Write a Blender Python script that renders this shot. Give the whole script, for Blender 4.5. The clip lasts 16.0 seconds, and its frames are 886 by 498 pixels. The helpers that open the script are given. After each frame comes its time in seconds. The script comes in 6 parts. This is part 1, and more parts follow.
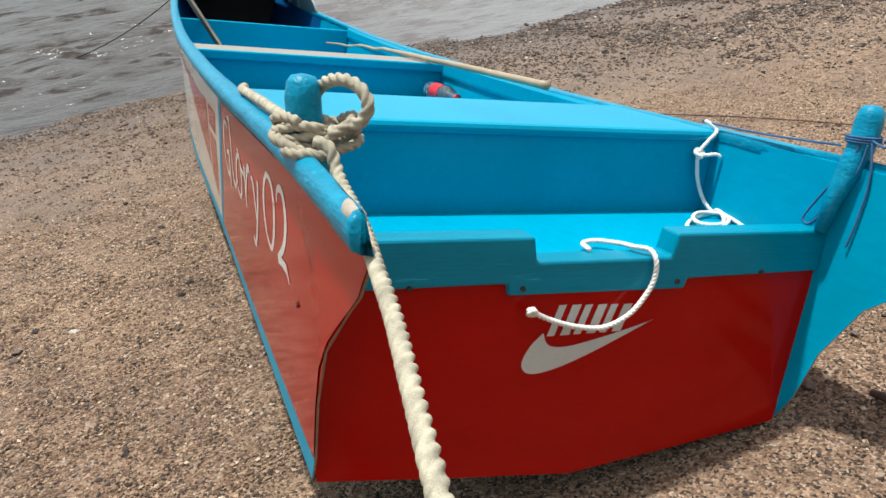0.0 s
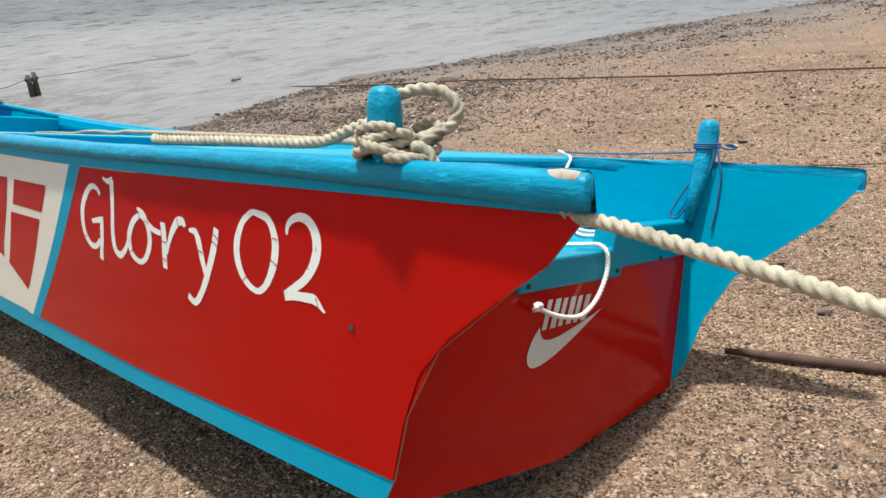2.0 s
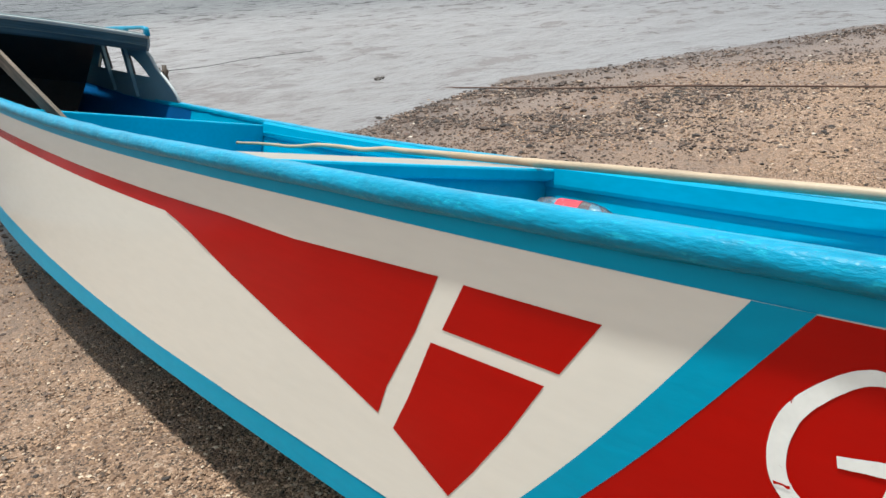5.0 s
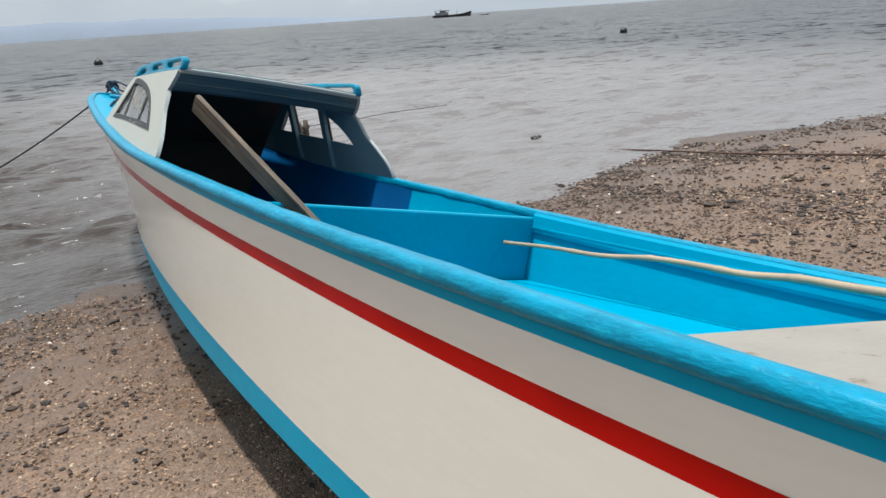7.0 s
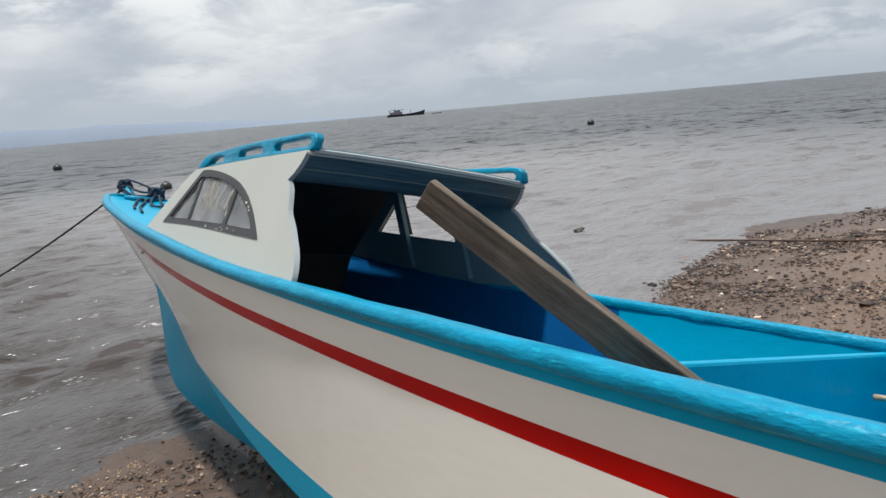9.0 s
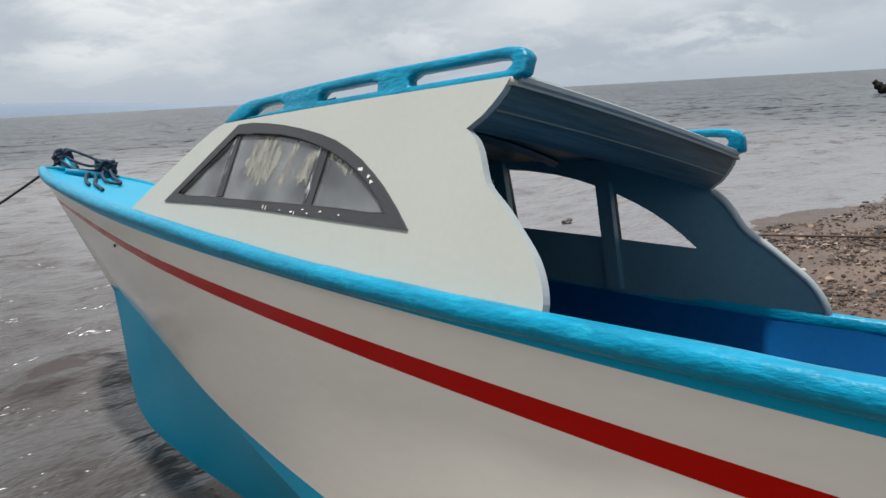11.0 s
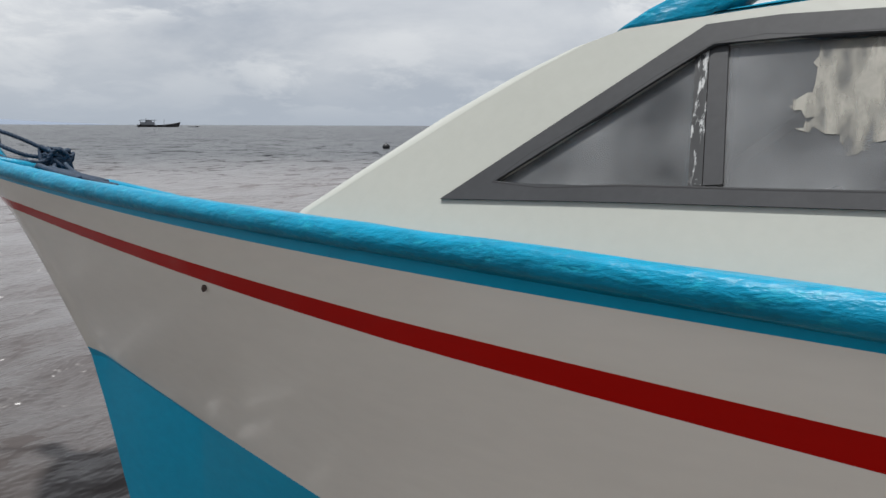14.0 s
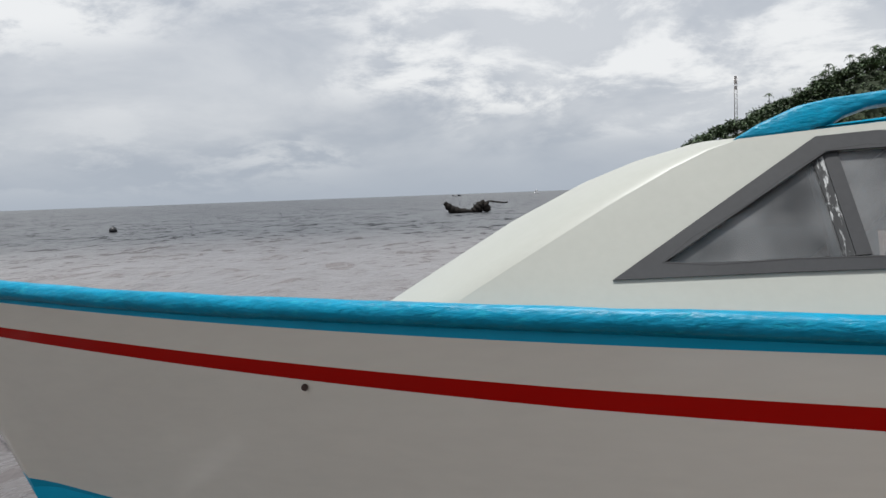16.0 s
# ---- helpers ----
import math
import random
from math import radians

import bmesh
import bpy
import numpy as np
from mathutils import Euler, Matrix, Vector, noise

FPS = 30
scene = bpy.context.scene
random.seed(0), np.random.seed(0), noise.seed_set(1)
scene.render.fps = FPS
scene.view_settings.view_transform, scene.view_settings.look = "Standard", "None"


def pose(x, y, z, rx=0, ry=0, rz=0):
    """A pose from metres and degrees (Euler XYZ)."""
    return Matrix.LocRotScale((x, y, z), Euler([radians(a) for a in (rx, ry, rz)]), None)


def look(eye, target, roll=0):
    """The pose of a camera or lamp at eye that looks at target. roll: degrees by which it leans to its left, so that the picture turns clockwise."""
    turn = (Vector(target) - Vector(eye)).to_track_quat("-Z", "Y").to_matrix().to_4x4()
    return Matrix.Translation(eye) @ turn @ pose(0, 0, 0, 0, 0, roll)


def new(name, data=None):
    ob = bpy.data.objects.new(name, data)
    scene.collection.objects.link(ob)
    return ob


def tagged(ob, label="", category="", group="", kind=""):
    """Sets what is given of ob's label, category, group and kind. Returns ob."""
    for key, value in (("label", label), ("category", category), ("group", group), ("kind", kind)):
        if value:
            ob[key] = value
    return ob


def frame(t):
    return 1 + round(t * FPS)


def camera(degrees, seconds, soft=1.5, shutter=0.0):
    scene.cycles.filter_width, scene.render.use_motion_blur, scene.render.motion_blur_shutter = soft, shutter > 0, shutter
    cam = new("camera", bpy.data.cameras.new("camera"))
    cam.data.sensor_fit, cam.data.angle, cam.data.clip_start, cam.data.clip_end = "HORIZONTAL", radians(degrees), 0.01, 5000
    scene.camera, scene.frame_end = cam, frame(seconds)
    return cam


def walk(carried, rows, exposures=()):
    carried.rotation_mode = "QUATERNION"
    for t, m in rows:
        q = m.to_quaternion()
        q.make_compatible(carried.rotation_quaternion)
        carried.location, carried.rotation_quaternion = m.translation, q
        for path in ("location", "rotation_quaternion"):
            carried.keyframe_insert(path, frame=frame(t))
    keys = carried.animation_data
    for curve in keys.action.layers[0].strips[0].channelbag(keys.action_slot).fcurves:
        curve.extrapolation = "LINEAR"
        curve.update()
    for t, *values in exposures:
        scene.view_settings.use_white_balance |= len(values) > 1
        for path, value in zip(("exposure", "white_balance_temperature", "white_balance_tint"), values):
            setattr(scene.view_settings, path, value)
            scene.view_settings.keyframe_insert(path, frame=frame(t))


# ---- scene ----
# ---- camera ----
cam = camera(59.8, 16.0)
PATH = [
    (0, (-0.610, -1.059, 1.137), (-0.047, 0.653, 0.268), -7.26),
    (0.5, (-0.673, -1.010, 1.117), (0.094, 0.607, 0.224), -2.21),
    (1, (-0.786, -1.037, 1.141), (0.249, 0.504, 0.397), -5.91),
    (1.5, (-1.055, -1.016, 1.149), (0.081, 0.449, 0.397), -8.46),
    (2, (-1.257, -0.779, 1.085), (0.085, 0.514, 0.358), -4.15),
    (2.5, (-1.287, -0.587, 1.063), (0.018, 0.756, 0.359), -3.44),
    (3, (-1.197, -0.352, 1.040), (0.037, 1.048, 0.321), -0.71),
    (3.5, (-1.205, -0.041, 1.006), (0.084, 1.295, 0.264), -1.80),
    (4, (-1.174, 0.306, 0.984), (0.036, 1.719, 0.250), -4.45),
    (6.5, (-1.191, 2.091, 0.955), (0.054, 3.500, 0.273), -2.31),
    (7, (-1.178, 2.442, 0.965), (-0.094, 4.019, 0.384), -3.80),
    (7.5, (-1.240, 2.796, 0.963), (-0.042, 4.305, 0.426), -4.62),
    (8, (-1.231, 3.110, 0.941), (-0.108, 4.699, 0.480), -5.90),
    (8.5, (-1.250, 3.487, 0.909), (-0.073, 5.062, 0.543), -3.91),
    (9, (-1.265, 3.831, 0.895), (-0.047, 5.379, 0.541), -5.05),
    (11.3, (-1.171, 5.157, 0.779), (0.226, 6.523, 0.354), -2.88),
    (11.5, (-1.186, 5.250, 0.771), (0.206, 6.602, 0.287), -2.26),
    (12, (-1.100, 5.462, 0.736), (0.246, 6.895, 0.369), -0.36),
    (12.5, (-1.046, 5.652, 0.714), (0.273, 7.122, 0.397), 1.93),
    (13, (-1.031, 5.988, 0.673), (0.391, 7.345, 0.306), -0.67),
    (13.5, (-0.963, 6.312, 0.633), (0.461, 7.674, 0.288), -0.60),
    (14, (-1.004, 6.614, 0.623), (0.645, 7.701, 0.307), 0.20),
    (14.5, (-1.050, 6.851, 0.629), (0.630, 7.890, 0.311), -3.01),
    (15, (-1.072, 7.068, 0.639), (0.596, 8.137, 0.368), -2.36),
    (15.5, (-1.235, 7.210, 0.644), (0.610, 7.948, 0.417), -2.81),
    (16, (-1.384, 7.155, 0.671), (0.555, 7.623, 0.530), -2.14),
]
walk(cam, [(t, look(eye, target, roll)) for t, eye, target, roll in PATH],
     exposures=[(0.0, 0.24, 6480, 4), (2.0, 0.36, 6480, 4), (4.2, 0.42, 6480, 4), (6.5, 0.26, 6440, 6), (7.5, 0.12, 6430, 6), (8.5, 0.10, 6420, 7), (9.0, 0.02, 6420, 7), (11.5, 0.04, 6400, 7), (12.0, 0.14, 6400, 7),
                (12.5, 0.0, 6400, 7), (13.5, 0.10, 6400, 8), (14.0, -0.10, 6420, 9), (14.7, 0.0, 6430, 9), (16.0, -0.12, 6420, 9)])

# ---- world and sun ----
SUN_FROM = Vector((-0.055, 0.16, 0.985)).normalized()
world = bpy.data.worlds.new("world")
scene.world = world
world.use_nodes = True
wn, wl = world.node_tree.nodes, world.node_tree.links
wn.clear()
w_out = wn.new("ShaderNodeOutputWorld")
w_bg = wn.new("ShaderNodeBackground")
w_bg.inputs["Strength"].default_value = 0.84
sky = wn.new("ShaderNodeTexSky")
sky.sky_type = "NISHITA"
sky.sun_disc = False
sky.sun_elevation = math.asin(SUN_FROM.z)
sky.sun_rotation = math.atan2(SUN_FROM.x, SUN_FROM.y)
sky.dust_density = 4.0
w_co = wn.new("ShaderNodeTexCoord")
w_sep = wn.new("ShaderNodeSeparateXYZ")
wl.new(w_co.outputs["Generated"], w_sep.inputs[0])


def w_math(op, a, b):
    n = wn.new("ShaderNodeMath")
    n.operation = op
    for k, v in enumerate((a, b)):
        if v is None:
            continue
        if isinstance(v, (int, float)):
            n.inputs[k].default_value = v
        else:
            wl.new(v, n.inputs[k])
    return n.outputs[0]


# broken overcast: soft sheets with brighter heaps in them, hazy and bluer towards the horizon
w_h = w_math("ADD", w_math("MAXIMUM", w_sep.outputs["Z"], 0.0), 0.30)
w_com = wn.new("ShaderNodeCombineXYZ")
wl.new(w_math("DIVIDE", w_sep.outputs["X"], w_h), w_com.inputs[0])
wl.new(w_math("DIVIDE", w_sep.outputs["Y"], w_h), w_com.inputs[1])
wl.new(w_math("MULTIPLY", w_sep.outputs["Z"], 2.2), w_com.inputs[2])


def w_noise(scale, detail, rough, distortion):
    n = wn.new("ShaderNodeTexNoise")
    for k, v in (("Scale", scale), ("Detail", detail), ("Roughness", rough), ("Distortion", distortion)):
        n.inputs[k].default_value = v
    wl.new(w_com.outputs[0], n.inputs["Vector"])
    return n.outputs["Fac"]


def w_mix(fac, a, b):
    n = wn.new("ShaderNodeMix")
    n.data_type = "RGBA"
    for k, v in (("Factor", fac), ("A", a), ("B", b)):
        if isinstance(v, tuple):
            n.inputs[k].default_value = v
        else:
            wl.new(v, n.inputs[k])
    return n.outputs["Result"]


def w_range(v, lo, hi):
    n = wn.new("ShaderNodeMapRange")
    n.interpolation_type = "SMOOTHSTEP"
    n.inputs["From Min"].default_value, n.inputs["From Max"].default_value = lo, hi
    wl.new(v, n.inputs["Value"])
    return n.outputs["Result"]


w_sheet = w_range(w_noise(1.1, 6.0, 0.55, 0.3), 0.36, 0.64)
w_heap = w_math("MULTIPLY", w_range(w_noise(3.0, 10.0, 0.62, 0.25), 0.43, 0.60), w_range(w_noise(0.8, 2.0, 0.5, 0.0), 0.38, 0.56))
w_base = w_mix(w_sheet, (0.58, 0.63, 0.715, 1), (0.88, 0.905, 0.95, 1))
w_cloud = w_mix(w_heap, w_base, (1.22, 1.22, 1.22, 1))
w_haze = w_mix(w_range(w_sep.outputs["Z"], -0.01, 0.12), (0.60, 0.665, 0.76, 1), w_cloud)
w_sky = wn.new("ShaderNodeMix")
w_sky.data_type = "RGBA"
w_sky.inputs["Factor"].default_value = 0.88
w_scale = wn.new("ShaderNodeMix")
w_scale.data_type = "RGBA"
w_scale.blend_type = "MULTIPLY"
w_scale.inputs["Factor"].default_value = 1.0
w_scale.inputs["B"].default_value = (0.1, 0.1, 0.1, 1)
wl.new(sky.outputs[0], w_scale.inputs["A"])
wl.new(w_scale.outputs["Result"], w_sky.inputs["A"])
wl.new(w_haze, w_sky.inputs["B"])
wl.new(w_sky.outputs["Result"], w_bg.inputs["Color"])
wl.new(w_bg.outputs[0], w_out.inputs["Surface"])

sun_data = bpy.data.lights.new("sun", "SUN")
sun_data.energy = 5.0
sun_data.angle = radians(3.0)
sun_data.color = (1.0, 0.98, 0.95)
sun = new("sun", sun_data)
sun.matrix_basis = look(SUN_FROM * 50, (0, 0, 0))


# ---- materials ----
def material(name, base, rough=0.5, metal=0.0, var=0.15, scale=8.0, fine=120.0, bump=0.15, bump_dist=0.002, wear=None, wear_at=0.68, spec=0.5, coat=0.0, stretch=None, island=0.0):
    """A procedural surface: a base colour that varies at two scales, optional worn patches, and relief."""
    m = bpy.data.materials.new(name)
    m.use_nodes = True
    nt = m.node_tree
    b = nt.nodes["Principled BSDF"]
    b.inputs["Roughness"].default_value = rough
    b.inputs["Metallic"].default_value = metal
    b.inputs["Specular IOR Level"].default_value = spec
    b.inputs["Coat Weight"].default_value = coat
    b.inputs["Coat Roughness"].default_value = 0.12
    co = nt.nodes.new("ShaderNodeTexCoord")
    src = co.outputs["Object"]
    if stretch:
        mp = nt.nodes.new("ShaderNodeMapping")
        mp.inputs["Scale"].default_value = stretch
        nt.links.new(src, mp.inputs["Vector"])
        src = mp.outputs[0]
    n1 = nt.nodes.new("ShaderNodeTexNoise")
    n1.inputs["Scale"].default_value, n1.inputs["Detail"].default_value = scale, 6.0
    n2 = nt.nodes.new("ShaderNodeTexNoise")
    n2.inputs["Scale"].default_value, n2.inputs["Detail"].default_value = fine, 5.0
    nt.links.new(src, n1.inputs["Vector"])
    nt.links.new(src, n2.inputs["Vector"])
    r = nt.nodes.new("ShaderNodeValToRGB")
    lo, hi = [max(0, c * (1 - var)) for c in base], [min(1, c * (1 + var)) for c in base]
    r.color_ramp.elements[0].position, r.color_ramp.elements[0].color = 0.3, (*lo, 1)
    r.color_ramp.elements[1].position, r.color_ramp.elements[1].color = 0.7, (*hi, 1)
    ad = nt.nodes.new("ShaderNodeMath")
    ad.operation = "MULTIPLY_ADD"
    ad.inputs[1].default_value, ad.inputs[2].default_value = 0.35, 0.0
    nt.links.new(n2.outputs["Fac"], ad.inputs[0])
    ad2 = nt.nodes.new("ShaderNodeMath")
    ad2.operation = "MULTIPLY_ADD"
    ad2.inputs[1].default_value = 0.65
    nt.links.new(n1.outputs["Fac"], ad2.inputs[0])
    nt.links.new(ad.outputs[0], ad2.inputs[2])
    fac = ad2.outputs[0]
    if island:
        g = nt.nodes.new("ShaderNodeNewGeometry")
        ad3 = nt.nodes.new("ShaderNodeMath")
        ad3.operation = "MULTIPLY_ADD"
        ad3.inputs[1].default_value = island
        nt.links.new(g.outputs["Random Per Island"], ad3.inputs[0])
        nt.links.new(fac, ad3.inputs[2])
        ad4 = nt.nodes.new("ShaderNodeMath")
        ad4.operation = "SUBTRACT"
        ad4.inputs[1].default_value = island / 2
        nt.links.new(ad3.outputs[0], ad4.inputs[0])
        fac = ad4.outputs[0]
    nt.links.new(fac, r.inputs["Fac"])
    colour = r.outputs[0]
    if wear:
        n3 = nt.nodes.new("ShaderNodeTexNoise")
        n3.inputs["Scale"].default_value, n3.inputs["Detail"].default_value, n3.inputs["Roughness"].default_value = scale * 2.3, 8.0, 0.7
        nt.links.new(src, n3.inputs["Vector"])
        st = nt.nodes.new("ShaderNodeMapRange")
        st.inputs["From Min"].default_value, st.inputs["From Max"].default_value = wear_at, wear_at + 0.05
        nt.links.new(n3.outputs["Fac"], st.inputs["Value"])
        mx = nt.nodes.new("ShaderNodeMix")
        mx.data_type = "RGBA"
        mx.inputs["B"].default_value = (*wear, 1)
        nt.links.new(st.outputs["Result"], mx.inputs["Factor"])
        nt.links.new(colour, mx.inputs["A"])
        colour = mx.outputs["Result"]
    nt.links.new(colour, b.inputs["Base Color"])
    if bump:
        bp = nt.nodes.new("ShaderNodeBump")
        bp.inputs["Strength"].default_value, bp.inputs["Distance"].default_value = bump, bump_dist
        nt.links.new(fac, bp.inputs["Height"])
        nt.links.new(bp.outputs[0], b.inputs["Normal"])
    return m


CYAN = (0.001, 0.280, 0.450)
m_cyan = material("cyan_paint", CYAN, 0.38, var=0.12, scale=3.0, fine=60, bump=0.45, bump_dist=0.004, spec=0.14, stretch=(1, 0.3, 1))
m_cyan_rail = material("cyan_paint_brushed", (0.001, 0.208, 0.345), 0.36, var=0.25, scale=34.0, fine=150, bump=1.0, bump_dist=0.006, wear=(0.008, 0.28, 0.41), wear_at=0.57, spec=0.22, stretch=(1, 0.35, 1))
m_cyan_board = material("cyan_paint_scraped", (0.001, 0.205, 0.32), 0.36, var=0.2, scale=14.0, fine=150, bump=0.6, bump_dist=0.004, wear=(0.03, 0.36, 0.46), wear_at=0.62, spec=0.22, stretch=(0.16, 1, 1.4))
m_soffit = material("dirty_grey_blue_paint", (0.062, 0.104, 0.116), 0.5, var=0.8, scale=9, fine=60, bump=0.3, stretch=(0.10, 2.5, 2.5))
m_blue_in = material("deep_blue_inner", (0.002, 0.070, 0.21), 0.45, var=0.2, scale=3.0, fine=60, bump=0.3, bump_dist=0.003, spec=0.15)
m_red = material("red_paint", (0.365, 0.0040, 0.0022), 0.10, var=0.10, scale=2.5, fine=24, bump=0.16, bump_dist=0.004, spec=0.12, stretch=(1, 0.4, 3.0))
m_white = material("white_hull_paint", (0.69, 0.655, 0.585), 0.11, var=0.05, scale=1.3, fine=30, bump=0.10, bump_dist=0.003, spec=0.42, stretch=(1, 0.4, 2.0))
m_cabin = material("cream_cabin_paint", (0.365, 0.372, 0.338), 0.4, var=0.05, scale=2.5, fine=60, bump=0.25, bump_dist=0.003, spec=0.3, wear=(0.38, 0.375, 0.32), wear_at=0.72)
m_letter = material("letter_paint", (0.74, 0.75, 0.72), 0.12, var=0.06, scale=36, fine=150, bump=0.1, spec=0.42, wear=(0.33, 0.01, 0.008), wear_at=0.64)
m_grey_in = material("grey_blue_inner_paint", (0.135, 0.235, 0.268), 0.5, var=0.14, scale=3, fine=60, bump=0.2)
m_grey_trim = material("dark_grey_trim", (0.040, 0.041, 0.044), 0.55, var=0.15, scale=8, fine=90, bump=0.3, spec=0.25, wear=(0.7, 0.7, 0.68), wear_at=0.725)
m_wood = material("weathered_wood", (0.105, 0.080, 0.060), 0.8, var=0.85, scale=5, fine=50, bump=0.6, bump_dist=0.003, stretch=(14, 1.2, 14))
m_benchtop = material("worn_white_bench_top", (0.25, 0.235, 0.21), 0.7, var=0.12, scale=4, fine=60, bump=0.3, wear=(0.16, 0.13, 0.10), wear_at=0.60, stretch=(1, 1.6, 1))
m_edge = material("bare_plywood_edge", (0.22, 0.15, 0.10), 0.8, var=0.35, scale=30, fine=150)
m_rope = material("cream_rope", (0.375, 0.335, 0.255), 0.9, var=0.5, scale=45, fine=700, bump=0.9, bump_dist=0.002)
m_rope_dirty = material("soiled_rope", (0.33, 0.285, 0.215), 0.9, var=0.35, scale=25, fine=400, bump=0.6, bump_dist=0.002)
m_cord = material("white_cord", (0.72, 0.70, 0.66), 0.8, var=0.12, scale=30, fine=500, bump=0.5, bump_dist=0.001)
m_navy = material("navy_rope", (0.012, 0.028, 0.055), 0.8, var=0.5, scale=30, fine=400, bump=0.5, bump_dist=0.001, wear=(0.10, 0.16, 0.20), wear_at=0.62)
m_blueline = material("dark_blue_line", (0.03, 0.11, 0.24), 0.8, var=0.4, scale=30, fine=400, bump=0.5, bump_dist=0.001)
m_blackline = material("black_line", (0.02, 0.02, 0.022), 0.85, var=0.3, scale=30, fine=300)
m_bamboo = material("bamboo_pole", (0.35, 0.265, 0.18), 0.5, var=0.25, scale=6, fine=60, bump=0.3, stretch=(4, 1, 4))
m_logo = material("grey_logo_paint", (0.50, 0.49, 0.46), 0.5, var=0.08, scale=15, fine=120, wear=(0.30, 0.05, 0.045), wear_at=0.74)
m_rust = material("rusty_hole", (0.05, 0.03, 0.025), 0.9, var=0.4, scale=60, fine=200)
m_bead = material("pale_grey_edge", (0.30, 0.33, 0.34), 0.45, var=0.08, scale=10, fine=80, bump=0.2)


def glass_material(name, tint, rough, haze):
    m = bpy.data.materials.new(name)
    m.use_nodes = True
    nt = m.node_tree
    b = nt.nodes["Principled BSDF"]
    b.inputs["Base Color"].default_value = (*tint, 1)
    b.inputs["Roughness"].default_value = rough
    b.inputs["IOR"].default_value = 1.45
    b.inputs["Transmission Weight"].default_value = 1.0 - haze
    n = nt.nodes.new("ShaderNodeTexNoise")
    n.inputs["Scale"].default_value, n.inputs["Detail"].default_value = 6.0, 8.0
    co = nt.nodes.new("ShaderNodeTexCoord")
    nt.links.new(co.outputs["Object"], n.inputs["Vector"])
    mr = nt.nodes.new("ShaderNodeMapRange")
    mr.inputs["From Min"].default_value, mr.inputs["From Max"].default_value = 0.35, 0.75
    mr.inputs["To Min"].default_value, mr.inputs["To Max"].default_value = 1.0 - haze, 1.0 - haze * 2.2
    nt.links.new(n.outputs["Fac"], mr.inputs["Value"])
    nt.links.new(mr.outputs["Result"], b.inputs["Transmission Weight"])
    return m


def acrylic_material():
    """A thin tinted sheet: clear with a sheen, and a scratched haze on it."""
    m = bpy.data.materials.new("hazy_acrylic")
    m.use_nodes = True
    nt = m.node_tree
    L = nt.links.new
    out = nt.nodes["Material Output"]
    nt.nodes.remove(nt.nodes["Principled BSDF"])
    clear = nt.nodes.new("ShaderNodeBsdfTransparent")
    clear.inputs["Color"].default_value = (0.62, 0.64, 0.66, 1)
    gloss = nt.nodes.new("ShaderNodeBsdfGlossy")
    gloss.inputs["Roughness"].default_value = 0.05
    haze = nt.nodes.new("ShaderNodeBsdfDiffuse")
    haze.inputs["Color"].default_value = (0.55, 0.56, 0.57, 1)
    fr = nt.nodes.new("ShaderNodeFresnel")
    fr.inputs["IOR"].default_value = 1.40
    mix1, mix2 = nt.nodes.new("ShaderNodeMixShader"), nt.nodes.new("ShaderNodeMixShader")
    L(fr.outputs[0], mix1.inputs[0])
    L(clear.outputs[0], mix1.inputs[1])
    L(gloss.outputs[0], mix1.inputs[2])
    co = nt.nodes.new("ShaderNodeTexCoord")
    n = nt.nodes.new("ShaderNodeTexNoise")
    n.inputs["Scale"].default_value, n.inputs["Detail"].default_value = 7.0, 8.0
    L(co.outputs["Object"], n.inputs["Vector"])
    mr = nt.nodes.new("ShaderNodeMapRange")
    mr.inputs["From Min"].default_value, mr.inputs["From Max"].default_value = 0.35, 0.75
    mr.inputs["To Min"].default_value, mr.inputs["To Max"].default_value = 0.08, 0.34
    L(n.outputs["Fac"], mr.inputs["Value"])
    L(mr.outputs["Result"], mix2.inputs[0])
    L(mix1.outputs[0], mix2.inputs[1])
    L(haze.outputs[0], mix2.inputs[2])
    L(mix2.outputs[0], out.inputs["Surface"])
    return m


def film_material():
    """Yellowed film, thin enough to see through in streaks."""
    m = material("yellowed_film", (0.30, 0.288, 0.25), 0.6, var=0.2, scale=20, fine=120, bump=0.2)
    nt = m.node_tree
    co = nt.nodes.new("ShaderNodeTexCoord")
    mp = nt.nodes.new("ShaderNodeMapping")
    mp.inputs["Scale"].default_value = (1.0, 2.2, 0.7)
    mp.inputs["Rotation"].default_value = (0.35, 0, 0)
    n = nt.nodes.new("ShaderNodeTexNoise")
    n.inputs["Scale"].default_value, n.inputs["Detail"].default_value = 22.0, 6.0
    mr = nt.nodes.new("ShaderNodeMapRange")
    mr.inputs["From Min"].default_value, mr.inputs["From Max"].default_value = 0.36, 0.60
    mr.inputs["To Min"].default_value, mr.inputs["To Max"].default_value = 0.05, 0.72
    nt.links.new(co.outputs["Object"], mp.inputs["Vector"])
    nt.links.new(mp.outputs[0], n.inputs["Vector"])
    nt.links.new(n.outputs["Fac"], mr.inputs["Value"])
    nt.links.new(mr.outputs["Result"], nt.nodes["Principled BSDF"].inputs["Alpha"])
    return m


m_film = film_material()
m_glass = acrylic_material()
m_bottle = glass_material("clear_plastic", (0.9, 0.93, 0.95), 0.06, 0.06)
m_label = material("red_label", (0.62, 0.03, 0.05), 0.4, var=0.08, scale=30, fine=100, wear=(0.8, 0.75, 0.72), wear_at=0.62)


